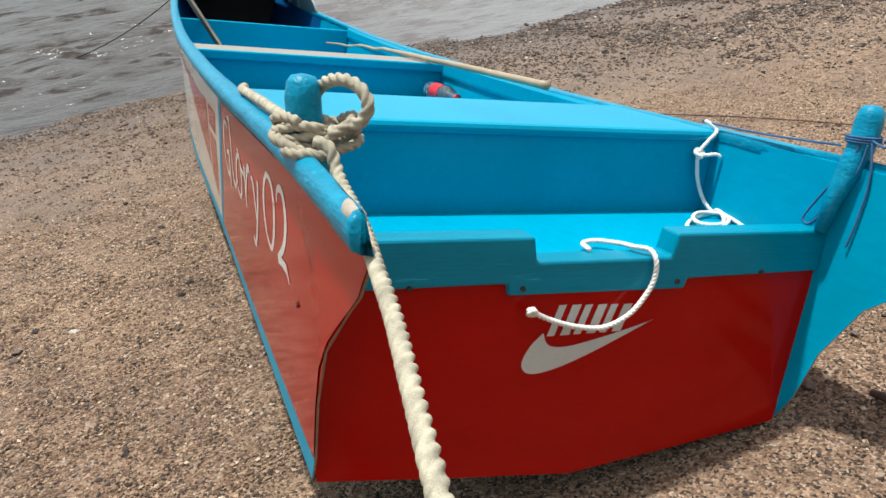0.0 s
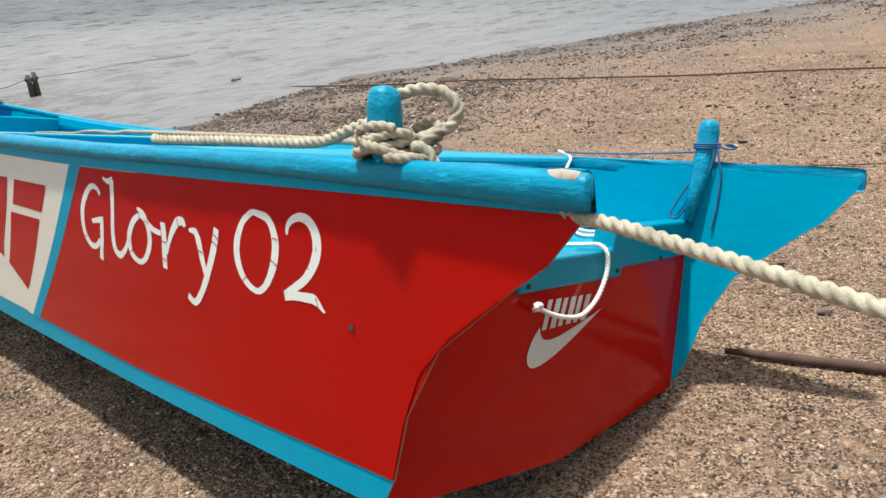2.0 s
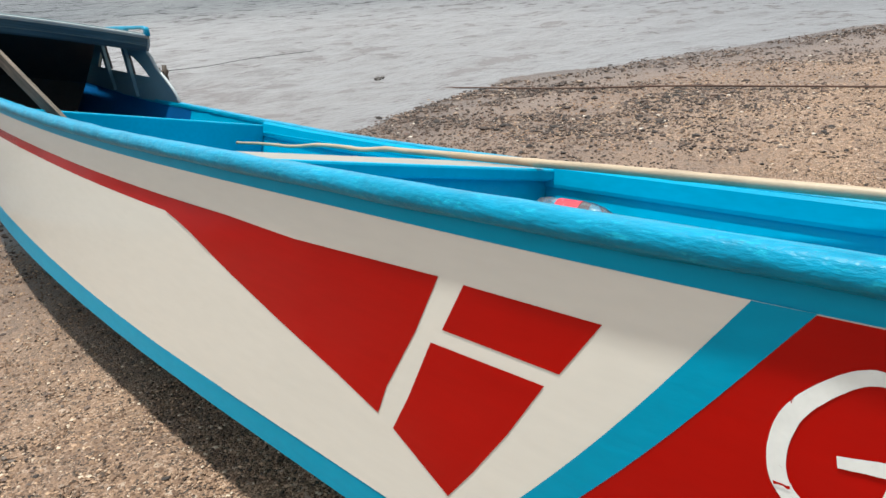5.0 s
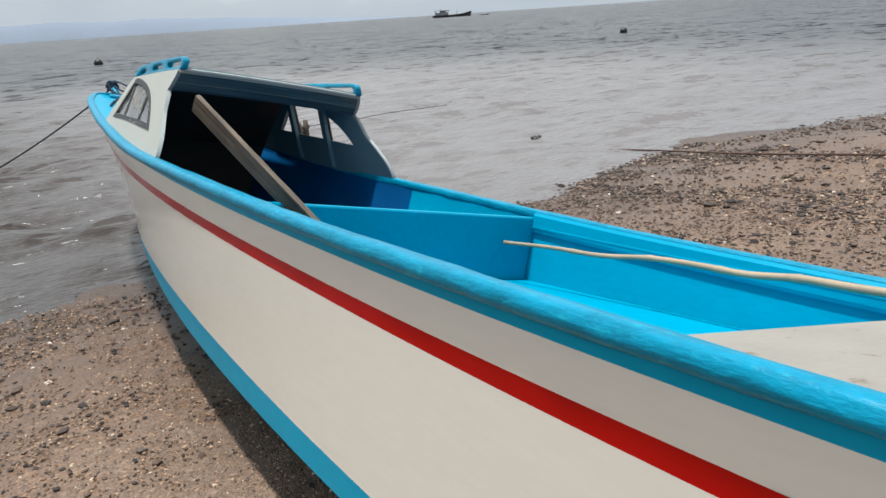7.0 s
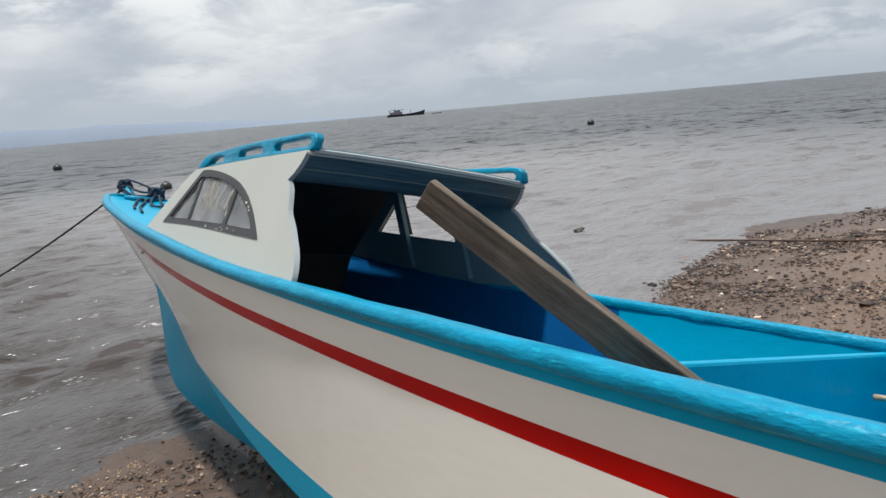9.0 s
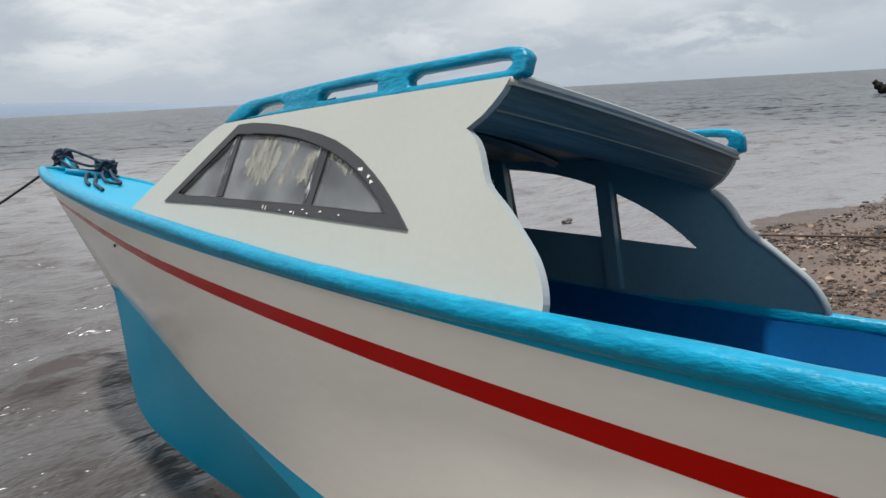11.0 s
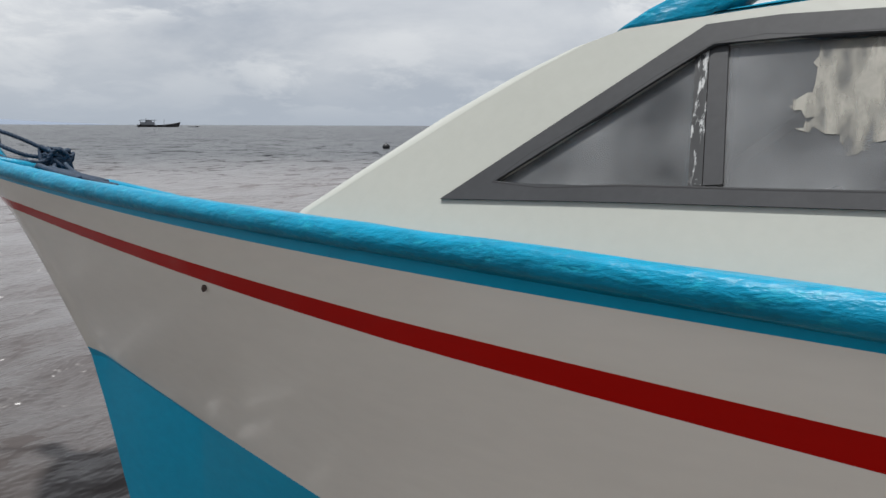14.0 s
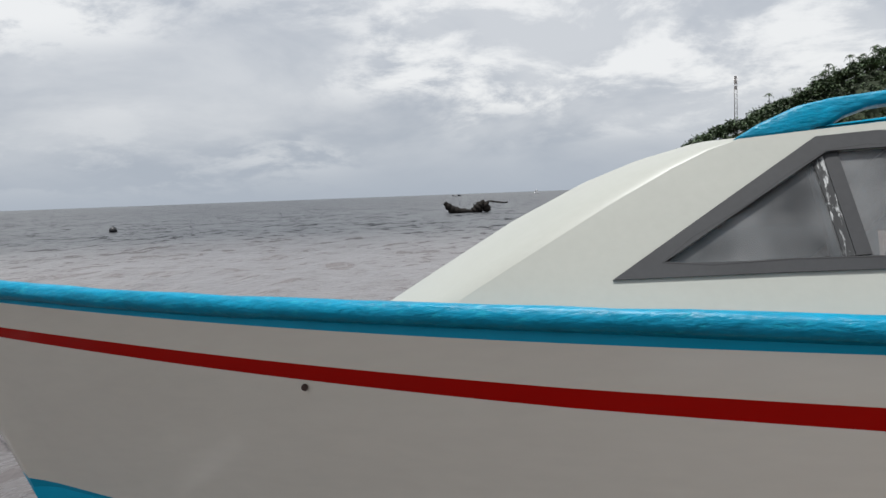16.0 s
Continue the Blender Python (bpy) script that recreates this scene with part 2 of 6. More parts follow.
def sand_material():
    m = bpy.data.materials.new("gravelly_sand")
    m.use_nodes = True
    nt = m.node_tree
    L = nt.links.new
    b = nt.nodes["Principled BSDF"]
    g = nt.nodes.new("ShaderNodeNewGeometry")
    n1, n2, n3 = (nt.nodes.new("ShaderNodeTexNoise") for _ in range(3))
    for n, s, d in ((n1, 1.5, 6), (n2, 22.0, 6), (n3, 260.0, 4)):
        n.inputs["Scale"].default_value, n.inputs["Detail"].default_value = s, d
        n.inputs["Roughness"].default_value = 0.65
        L(g.outputs["Position"], n.inputs["Vector"])

    def grains(scale, smooth):
        """Rounded grains: a shade of its own for each, and its height."""
        warp = nt.nodes.new("ShaderNodeMix")
        warp.data_type, warp.blend_type = "RGBA", "ADD"
        warp.inputs["Factor"].default_value = smooth
        L(g.outputs["Position"], warp.inputs["A"])
        L(n3.outputs["Color"], warp.inputs["B"])
        vo = nt.nodes.new("ShaderNodeTexVoronoi")
        vo.inputs["Scale"].default_value = scale
        L(warp.outputs["Result"], vo.inputs["Vector"])
        sep = nt.nodes.new("ShaderNodeSeparateColor")
        L(vo.outputs["Color"], sep.inputs[0])
        hi = nt.nodes.new("ShaderNodeMapRange")
        hi.inputs["From Min"].default_value, hi.inputs["From Max"].default_value = 0.25, 0.75
        hi.inputs["To Min"].default_value, hi.inputs["To Max"].default_value = 1.0, 0.0
        L(vo.outputs["Distance"], hi.inputs["Value"])
        return sep.outputs[0], hi.outputs["Result"]

    def calc(op, *v):
        n = nt.nodes.new("ShaderNodeMath")
        n.operation = op
        for k, x in enumerate(v):
            if isinstance(x, (int, float)):
                n.inputs[k].default_value = x
            else:
                L(x, n.inputs[k])
        return n.outputs[0]

    tone1, high1 = grains(165.0, 0.004)
    tone2, high2 = grains(62.0, 0.010)
    # coarser grit lies in drifts
    drift = nt.nodes.new("ShaderNodeMapRange")
    drift.inputs["From Min"].default_value, drift.inputs["From Max"].default_value = 0.46, 0.60
    L(n2.outputs["Fac"], drift.inputs["Value"])
    coarse = calc("MULTIPLY", drift.outputs["Result"], calc("GREATER_THAN", tone2, 0.42))
    mt = nt.nodes.new("ShaderNodeMix")
    mt.data_type = "FLOAT"
    L(coarse, mt.inputs["Factor"])
    L(tone1, mt.inputs["A"])
    L(tone2, mt.inputs["B"])
    mh = nt.nodes.new("ShaderNodeMix")
    mh.data_type = "FLOAT"
    L(coarse, mh.inputs["Factor"])
    L(high1, mh.inputs["A"])
    L(calc("MULTIPLY", high2, 2.2), mh.inputs["B"])
    tone = calc("MULTIPLY_ADD", mt.outputs["Result"], 0.50, calc("MULTIPLY", n2.outputs["Fac"], 0.22))
    tone = calc("MULTIPLY_ADD", n3.outputs["Fac"], 0.22, tone)
    height = calc("MULTIPLY_ADD", n2.outputs["Fac"], 2.5, mh.outputs["Result"])
    grain = nt.nodes.new("ShaderNodeValToRGB")
    cr = grain.color_ramp
    cr.elements[0].position, cr.elements[0].color = 0.28, (0.030, 0.025, 0.021, 1)
    cr.elements[1].position, cr.elements[1].color = 0.74, (0.56, 0.47, 0.385, 1)
    for p, c in ((0.35, (0.130, 0.080, 0.052, 1)), (0.49, (0.255, 0.164, 0.108, 1)), (0.63, (0.385, 0.262, 0.178, 1))):
        e = cr.elements.new(p)
        e.color = c
    L(tone, grain.inputs["Fac"])
    # broad tint
    tint = nt.nodes.new("ShaderNodeValToRGB")
    tint.color_ramp.elements[0].position, tint.color_ramp.elements[0].color = 0.36, (0.74, 0.69, 0.68, 1)
    tint.color_ramp.elements[1].position, tint.color_ramp.elements[1].color = 0.62, (1.14, 1.08, 1.02, 1)
    L(n1.outputs["Fac"], tint.inputs["Fac"])
    mul = nt.nodes.new("ShaderNodeMix")
    mul.data_type, mul.blend_type = "RGBA", "MULTIPLY"
    mul.inputs["Factor"].default_value = 1.0
    L(grain.outputs[0], mul.inputs["A"])
    L(tint.outputs[0], mul.inputs["B"])
    # damp band by height above the water
    sp = nt.nodes.new("ShaderNodeSeparateXYZ")
    L(g.outputs["Position"], sp.inputs[0])
    ad = nt.nodes.new("ShaderNodeMath")
    ad.operation = "MULTIPLY_ADD"
    ad.inputs[1].default_value = 0.10
    L(n1.outputs["Fac"], ad.inputs[0])
    L(sp.outputs["Z"], ad.inputs[2])
    wet = nt.nodes.new("ShaderNodeMapRange")
    wet.inputs["From Min"].default_value, wet.inputs["From Max"].default_value = -0.41, -0.20
    wet.inputs["To Min"].default_value, wet.inputs["To Max"].default_value = 1.0, 0.0
    L(ad.outputs[0], wet.inputs["Value"])
    damp = nt.nodes.new("ShaderNodeMix")
    damp.data_type, damp.blend_type = "RGBA", "MULTIPLY"
    damp.inputs["B"].default_value = (0.60, 0.55, 0.53, 1)
    # wet sand lies smooth, its grains closer in tone
    even = nt.nodes.new("ShaderNodeMix")
    even.data_type = "RGBA"
    even.inputs["B"].default_value = (0.165, 0.113, 0.076, 1)
    L(calc("MULTIPLY", wet.outputs["Result"], 0.62), even.inputs["Factor"])
    L(mul.outputs["Result"], even.inputs["A"])
    L(wet.outputs["Result"], damp.inputs["Factor"])
    L(even.outputs["Result"], damp.inputs["A"])
    soak = nt.nodes.new("ShaderNodeMapRange")
    soak.inputs["From Min"].default_value, soak.inputs["From Max"].default_value = -0.52, -0.44
    soak.inputs["To Min"].default_value, soak.inputs["To Max"].default_value = 1.0, 0.0
    L(ad.outputs[0], soak.inputs["Value"])
    soaked = nt.nodes.new("ShaderNodeMix")
    soaked.data_type, soaked.blend_type = "RGBA", "MULTIPLY"
    soaked.inputs["B"].default_value = (0.52, 0.50, 0.50, 1)
    L(soak.outputs["Result"], soaked.inputs["Factor"])
    L(damp.outputs["Result"], soaked.inputs["A"])
    L(soaked.outputs["Result"], b.inputs["Base Color"])
    ro = nt.nodes.new("ShaderNodeMapRange")
    ro.inputs["To Min"].default_value, ro.inputs["To Max"].default_value = 0.95, 0.34
    L(wet.outputs["Result"], ro.inputs["Value"])
    L(ro.outputs["Result"], b.inputs["Roughness"])
    bp = nt.nodes.new("ShaderNodeBump")
    bp.inputs["Strength"].default_value, bp.inputs["Distance"].default_value = 1.0, 0.0055
    L(calc("MULTIPLY_ADD", wet.outputs["Result"], -0.72, 1.0), bp.inputs["Strength"])
    L(height, bp.inputs["Height"])
    L(bp.outputs[0], b.inputs["Normal"])
    return m


m_sand = sand_material()


def pebble_material(name, tones):
    m = bpy.data.materials.new(name)
    m.use_nodes = True
    nt = m.node_tree
    b = nt.nodes["Principled BSDF"]
    b.inputs["Roughness"].default_value = 0.8
    g = nt.nodes.new("ShaderNodeNewGeometry")
    r = nt.nodes.new("ShaderNodeValToRGB")
    r.color_ramp.interpolation = "CONSTANT"
    cr = r.color_ramp.elements
    cr[0].position, cr[0].color = 0.0, (*tones[0][1], 1)
    cr[1].position, cr[1].color = tones[-1][0], (*tones[-1][1], 1)
    for p, c in tones[1:-1]:
        cr.new(p).color = (*c, 1)
    nt.links.new(g.outputs["Random Per Island"], r.inputs["Fac"])
    n = nt.nodes.new("ShaderNodeTexNoise")
    n.inputs["Scale"].default_value, n.inputs["Detail"].default_value = 160.0, 4.0
    nt.links.new(g.outputs["Position"], n.inputs["Vector"])
    mx = nt.nodes.new("ShaderNodeMix")
    mx.data_type, mx.blend_type = "RGBA", "OVERLAY"
    mx.inputs["Factor"].default_value = 0.6
    nt.links.new(r.outputs[0], mx.inputs["A"])
    nt.links.new(n.outputs["Fac"], mx.inputs["B"])
    nt.links.new(mx.outputs["Result"], b.inputs["Base Color"])
    bp = nt.nodes.new("ShaderNodeBump")
    bp.inputs["Strength"].default_value, bp.inputs["Distance"].default_value = 0.6, 0.002
    nt.links.new(n.outputs["Fac"], bp.inputs["Height"])
    nt.links.new(bp.outputs[0], b.inputs["Normal"])
    return m


m_pebble = pebble_material("pebble", ((0.0, (0.022, 0.016, 0.014)), (0.30, (0.050, 0.034, 0.028)), (0.52, (0.095, 0.060, 0.045)), (0.68, (0.14, 0.096, 0.074)), (0.80, (0.105, 0.080, 0.066)), (0.91, (0.24, 0.175, 0.13)), (0.985, (0.48, 0.42, 0.36))))
m_grit = pebble_material("grit", ((0.0, (0.046, 0.028, 0.018)), (0.20, (0.122, 0.071, 0.044)), (0.42, (0.208, 0.127, 0.079)), (0.64, (0.29, 0.184, 0.117)), (0.83, (0.405, 0.272, 0.178)), (0.95, (0.50, 0.40, 0.30))))


WATER = -0.58


def water_material():
    m = bpy.data.materials.new("sea_water")
    m.use_nodes = True
    nt = m.node_tree
    L = nt.links.new
    b = nt.nodes["Principled BSDF"]
    b.inputs["Roughness"].default_value = 0.29
    b.inputs["IOR"].default_value = 1.36
    g = nt.nodes.new("ShaderNodeNewGeometry")
    # brown over the mud at the edge, paler around (6, 14), darker beyond
    sp = nt.nodes.new("ShaderNodeSeparateXYZ")
    L(g.outputs["Position"], sp.inputs[0])

    def ramp(v, lo, hi):
        n = nt.nodes.new("ShaderNodeMapRange")
        n.interpolation_type = "SMOOTHSTEP"
        n.inputs["From Min"].default_value, n.inputs["From Max"].default_value = lo, hi
        L(v, n.inputs["Value"])
        return n.outputs["Result"]

    def blend(fac, a, b):
        n = nt.nodes.new("ShaderNodeMix")
        n.data_type = "RGBA"
        L(fac, n.inputs["Factor"])
        for k, v in (("A", a), ("B", b)):
            if isinstance(v, tuple):
                n.inputs[k].default_value = v
            else:
                L(v, n.inputs[k])
        return n.outputs["Result"]

    away = nt.nodes.new("ShaderNodeVectorMath")
    away.operation = "DISTANCE"
    away.inputs[1].default_value = (6.0, 14.0, WATER)
    L(g.outputs["Position"], away.inputs[0])
    shallow = blend(ramp(sp.outputs["X"], -1.0, 3.5), (0.052, 0.044, 0.041, 1), (0.158, 0.149, 0.152, 1))
    L(blend(ramp(away.outputs["Value"], 5.0, 24.0), shallow, (0.036, 0.038, 0.042, 1)), b.inputs["Base Color"])
    # ripples' light and dark put into the gloss by noise, small and larger flakes
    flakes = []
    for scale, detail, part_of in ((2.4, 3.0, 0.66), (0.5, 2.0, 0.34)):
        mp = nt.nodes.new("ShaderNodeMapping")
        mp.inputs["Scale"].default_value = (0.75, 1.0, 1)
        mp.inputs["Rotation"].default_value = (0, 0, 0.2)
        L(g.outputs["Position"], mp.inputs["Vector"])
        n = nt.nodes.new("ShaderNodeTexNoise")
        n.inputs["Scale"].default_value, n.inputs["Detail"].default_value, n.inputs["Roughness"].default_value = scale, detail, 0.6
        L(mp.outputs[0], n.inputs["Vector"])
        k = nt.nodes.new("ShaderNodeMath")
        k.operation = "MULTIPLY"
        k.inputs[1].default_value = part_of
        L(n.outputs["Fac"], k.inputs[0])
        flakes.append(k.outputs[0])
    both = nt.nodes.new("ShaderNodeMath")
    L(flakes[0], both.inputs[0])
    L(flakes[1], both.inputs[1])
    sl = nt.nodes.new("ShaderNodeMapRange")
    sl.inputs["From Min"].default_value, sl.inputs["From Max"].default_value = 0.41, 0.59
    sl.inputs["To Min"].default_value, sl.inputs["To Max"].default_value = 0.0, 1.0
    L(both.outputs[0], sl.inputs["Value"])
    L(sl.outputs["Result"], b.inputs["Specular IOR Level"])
    bumps = None
    # broken chop at every scale, on a faint swell
    for sc, detail, rough, st, turn, dist in ((2.6, 3.0, 0.6, (0.5, 1.0, 1), 0.15, 0.06), (6.5, 3.0, 0.6, (0.55, 1.0, 1), -0.12, 0.06), (15.0, 2.0, 0.6, (0.6, 1.0, 1), -0.2, 0.008)):
        mp = nt.nodes.new("ShaderNodeMapping")
        mp.inputs["Scale"].default_value = st
        mp.inputs["Rotation"].default_value = (0, 0, turn)
        L(g.outputs["Position"], mp.inputs["Vector"])
        n = nt.nodes.new("ShaderNodeTexNoise")
        n.inputs["Detail"].default_value, n.inputs["Roughness"].default_value = detail, rough
        n.inputs["Scale"].default_value = sc
        L(mp.outputs[0], n.inputs["Vector"])
        bp = nt.nodes.new("ShaderNodeBump")
        bp.inputs["Strength"].default_value, bp.inputs["Distance"].default_value = 1.0, dist
        L(n.outputs["Fac"], bp.inputs["Height"])
        if bumps:
            L(bumps, bp.inputs["Normal"])
        bumps = bp.outputs[0]
    L(bumps, b.inputs["Normal"])
    return m


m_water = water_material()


m_wood_dark = material("wet_dark_wood", (0.055, 0.04, 0.03), 0.7, var=0.4, scale=8, fine=60, bump=0.6)
m_inside = material("dark_brown_inside", (0.048, 0.034, 0.027), 0.85, var=0.3, scale=6, fine=60)
m_mullion = material("flaking_grey_mullion", (0.035, 0.036, 0.038), 0.55, var=0.2, scale=14, fine=90, bump=0.3, spec=0.25, wear=(0.40, 0.41, 0.41), wear_at=0.53, stretch=(1, 2.5, 0.6))


# ---- helpers for building ----
def spline(ys, vs):
    """A natural cubic through (ys, vs), as a function of y."""
    k, v = np.array(ys, float), np.array(vs, float)
    n, h = len(k), np.diff(k)
    a, r = np.eye(n), np.zeros(n)
    for i in range(1, n - 1):
        a[i, i - 1], a[i, i], a[i, i + 1] = h[i - 1], 2 * (h[i - 1] + h[i]), h[i]
        r[i] = 6 * ((v[i + 1] - v[i]) / h[i] - (v[i] - v[i - 1]) / h[i - 1])
    m = np.linalg.solve(a, r)

    def at(y):
        y = min(max(y, k[0]), k[-1])
        i = int(np.clip(np.searchsorted(k, y) - 1, 0, n - 2))
        t = y - k[i]
        b = (v[i + 1] - v[i]) / h[i] - h[i] * (2 * m[i] + m[i + 1]) / 6
        return float(v[i] + t * (b + t * (m[i] / 2 + t * (m[i + 1] - m[i]) / (6 * h[i]))))
    return at


def linear(ys, vs):
    return lambda y: float(np.interp(y, ys, vs))


def mesh_of(name, verts, faces, mats, idx=None, smooth=True):
    me = bpy.data.meshes.new(name)
    me.from_pydata([tuple(v) for v in verts], [], faces)
    for m in (mats if isinstance(mats, (list, tuple)) else [mats]):
        me.materials.append(m)
    if idx is not None:
        me.polygons.foreach_set("material_index", idx)
    me.polygons.foreach_set("use_smooth", [smooth] * len(me.polygons))
    me.update()
    return me


def piece(name, verts, faces, mats, parent=None, label="", idx=None, smooth=True):
    ob = new(name, mesh_of(name, verts, faces, mats, idx, smooth))
    if parent:
        ob.parent = parent
    return tagged(ob, label)


def part(name, bm, mat, parent, label="", smooth=False):
    me = bpy.data.meshes.new(name)
    bm.to_mesh(me)
    bm.free()
    for m in (mat if isinstance(mat, (list, tuple)) else [mat]):
        me.materials.append(m)
    me.polygons.foreach_set("use_smooth", [smooth] * len(me.polygons))
    ob = new(name, me)
    if parent:
        ob.parent = parent
    return tagged(ob, label)


def tidy(bm, bevel=0.0, dist=0.0005, segments=2):
    bmesh.ops.remove_doubles(bm, verts=bm.verts, dist=dist)
    bmesh.ops.recalc_face_normals(bm, faces=bm.faces)
    if bevel:
        sharp = [e for e in bm.edges if len(e.link_faces) == 2 and e.calc_face_angle(0) > 0.5]
        bmesh.ops.bevel(bm, geom=sharp, offset=bevel, segments=segments, affect="EDGES", profile=0.5, clamp_overlap=True)
    return bm


def box_bm(lo, hi, bevel=0.006):
    bm = bmesh.new()
    bmesh.ops.create_cube(bm, size=1)
    for v in bm.verts:
        v.co = Vector([lo[i] + (v.co[i] + 0.5) * (hi[i] - lo[i]) for i in range(3)])
    return tidy(bm, bevel)


def hexa_bm(bottom, top, bevel=0.005):
    """A solid between two quads."""
    bm = bmesh.new()
    vs = [bm.verts.new(p) for p in (*bottom, *top)]
    for f in ((3, 2, 1, 0), (4, 5, 6, 7), (0, 1, 5, 4), (1, 2, 6, 5), (2, 3, 7, 6), (3, 0, 4, 7)):
        bm.faces.new([vs[i] for i in f])
    return tidy(bm, bevel)


def smooth_path(pts, n=8, closed=False):
    """Catmull-Rom through the points."""
    p = [Vector(q) for q in pts]
    out = []
    m = len(p)
    for i in range(m if closed else m - 1):
        a, b, c, d = (p[(i + k) % m] if closed else p[min(max(i + k, 0), m - 1)] for k in (-1, 0, 1, 2))
        for j in range(n):
            t = j / n
            out.append(0.5 * ((2 * b) + (c - a) * t + (2 * a - 5 * b + 4 * c - d) * t * t + (3 * b - a - 3 * c + d) * t ** 3))
    if not closed:
        out.append(p[-1])
    return out


def frames_along(path):
    """Parallel-transported normals along a path."""
    tan = [(path[min(i + 1, len(path) - 1)] - path[max(i - 1, 0)]).normalized() for i in range(len(path))]
    up = Vector((0, 0, 1)) if abs(tan[0].z) < 0.9 else Vector((1, 0, 0))
    n = (up - tan[0] * up.dot(tan[0])).normalized()
    out = []
    for t in tan:
        n = (n - t * n.dot(t)).normalized()
        out.append((t, n, t.cross(n)))
    return out


def tube(path, radius, sides=8, squash=1.0, cap=True):
    """Vertices and faces of a tube; radius may be a number or a list."""
    fr = frames_along(path)
    vs, fs = [], []
    for i, (p, (t, n, b)) in enumerate(zip(path, fr)):
        r = radius[i] if isinstance(radius, (list, tuple)) else radius
        for k in range(sides):
            a = 2 * math.pi * k / sides
            vs.append(p + n * (math.cos(a) * r * squash) + b * (math.sin(a) * r))
    for i in range(len(path) - 1):
        for k in range(sides):
            a, b2 = i * sides + k, i * sides + (k + 1) % sides
            fs.append((a, b2, b2 + sides, a + sides))
    if cap:
        fs.append(tuple(range(sides - 1, -1, -1)))
        fs.append(tuple(range(len(vs) - sides, len(vs))))
    return vs, fs


def rope_geo(pts, radius, pitch=2.6, strands=3, sides=18, step=None):
    """A laid rope: a lobed section that turns along the path."""
    path = smooth_path(pts, 14)
    ln = [0.0]
    for a, b in zip(path, path[1:]):
        ln.append(ln[-1] + (b - a).length)
    step = step or max(radius * 0.3, 0.0022)
    n = max(6, int(ln[-1] / step))
    xs = np.linspace(0, ln[-1], n)
    arr = np.array([tuple(p) for p in path])
    even = [Vector([float(np.interp(x, ln, arr[:, k])) for k in range(3)]) for x in xs]
    vs, fs = [], []
    d, s = radius * 0.53, radius * 0.50
    ang = np.arange(sides) * 2 * math.pi / sides
    ca, sa = np.cos(ang), np.sin(ang)
    for i, (x, p, (t, nn, b)) in enumerate(zip(xs, even, frames_along(even))):
        turn = 2 * math.pi * x / (pitch * 2 * radius)
        end = 0.82 if i in (0, n - 1) else 1.0 + 0.04 * noise.noise((p.x * 40, p.y * 40, p.z * 40))
        q = (ang - turn) % (2 * math.pi / strands) - math.pi / strands
        r = (0.70 * (d * np.cos(q) + np.sqrt(np.maximum(s * s - (d * np.sin(q)) ** 2, 1e-9))) + 0.29 * radius) * end
        vs.extend((np.array(p) + np.outer(r * ca, np.array(nn)) + np.outer(r * sa, np.array(b))).tolist())
    for i in range(n - 1):
        for k in range(sides):
            a, b2 = i * sides + k, i * sides + (k + 1) % sides
            fs.append((a, b2, b2 + sides, a + sides))
    fs.append(tuple(range(sides - 1, -1, -1)))
    fs.append(tuple(range(len(vs) - sides, len(vs))))
    return vs, fs


# ---- the boat's lines: y from the transom to the bow, x to starboard, z up, in the boat's own axes ----
UP = Vector((-0.23849, -0.0824, 0.96764)).normalized()
_y = (Vector((0, 1, 0)) - UP * UP.y).normalized()
_x = _y.cross(UP)
BOAT = Matrix((_x, _y, UP)).to_4x4()
BOW = 9.32
gl_x = spline([-0.45, 0.3, 1.2, 2.2, 3.2, 4.2, 5.2, 6.2, 7.0, 7.7, 8.3, 8.7, 9.0, 9.2, BOW], [-0.591, -0.602, -0.621, -0.637, -0.637, -0.62, -0.593, -0.537, -0.457, -0.374, -0.298, -0.24, -0.165, -0.07, 0.075])
gl_z = spline([-0.45, 0.3, 1.2, 2.2, 3.2, 4.2, 5.2, 6.2, 7.0, 7.7, 8.3, 8.7, 9.0, BOW], [0.595, 0.589, 0.584, 0.602, 0.63, 0.681, 0.755, 0.847, 0.931, 1.021, 1.117, 1.187, 1.235, 1.285])
top_z = spline([-0.45, 0.3, 1.2, 2.2, 3.2, 4.2, 5.2, 6.2, 7.0, 7.7, 8.3, 8.7, 9.0, BOW], [0.658, 0.654, 0.651, 0.667, 0.694, 0.742, 0.812, 0.893, 0.988, 1.076, 1.166, 1.236, 1.290, 1.335])
_chx = spline([0, 1, 2, 3, 4, 5, 6, 7, 7.8, 8.55], [-0.562, -0.557, -0.56, -0.575, -0.563, -0.515, -0.43, -0.285, -0.098, 0.062])
_chz = spline([0, 1, 2, 3, 4, 5, 6, 7, 7.8, 8.55], [0.022, 0.008, 0.022, 0.052, 0.10, 0.168, 0.285, 0.474, 0.592, 0.715])
wl_dz = linear([0, 1, 3, 4, 4.6, 6.2, 7.1, 8.2, 9], [-0.502, -0.52, -0.508, -0.492, -0.482, -0.46, -0.447, -0.437, -0.43])
st_dz = linear([0, 2.2, 4, 6, 7.2, 8.1, 8.8, 9.4], [-0.075, -0.078, -0.073, -0.073, -0.069, -0.057, -0.05, -0.045])
sb_dz = linear([0, 2.8, 4, 6, 7.2, 8.1, 8.8, 9.4], [-0.115, -0.115, -0.109, -0.107, -0.100, -0.083, -0.07, -0.06])
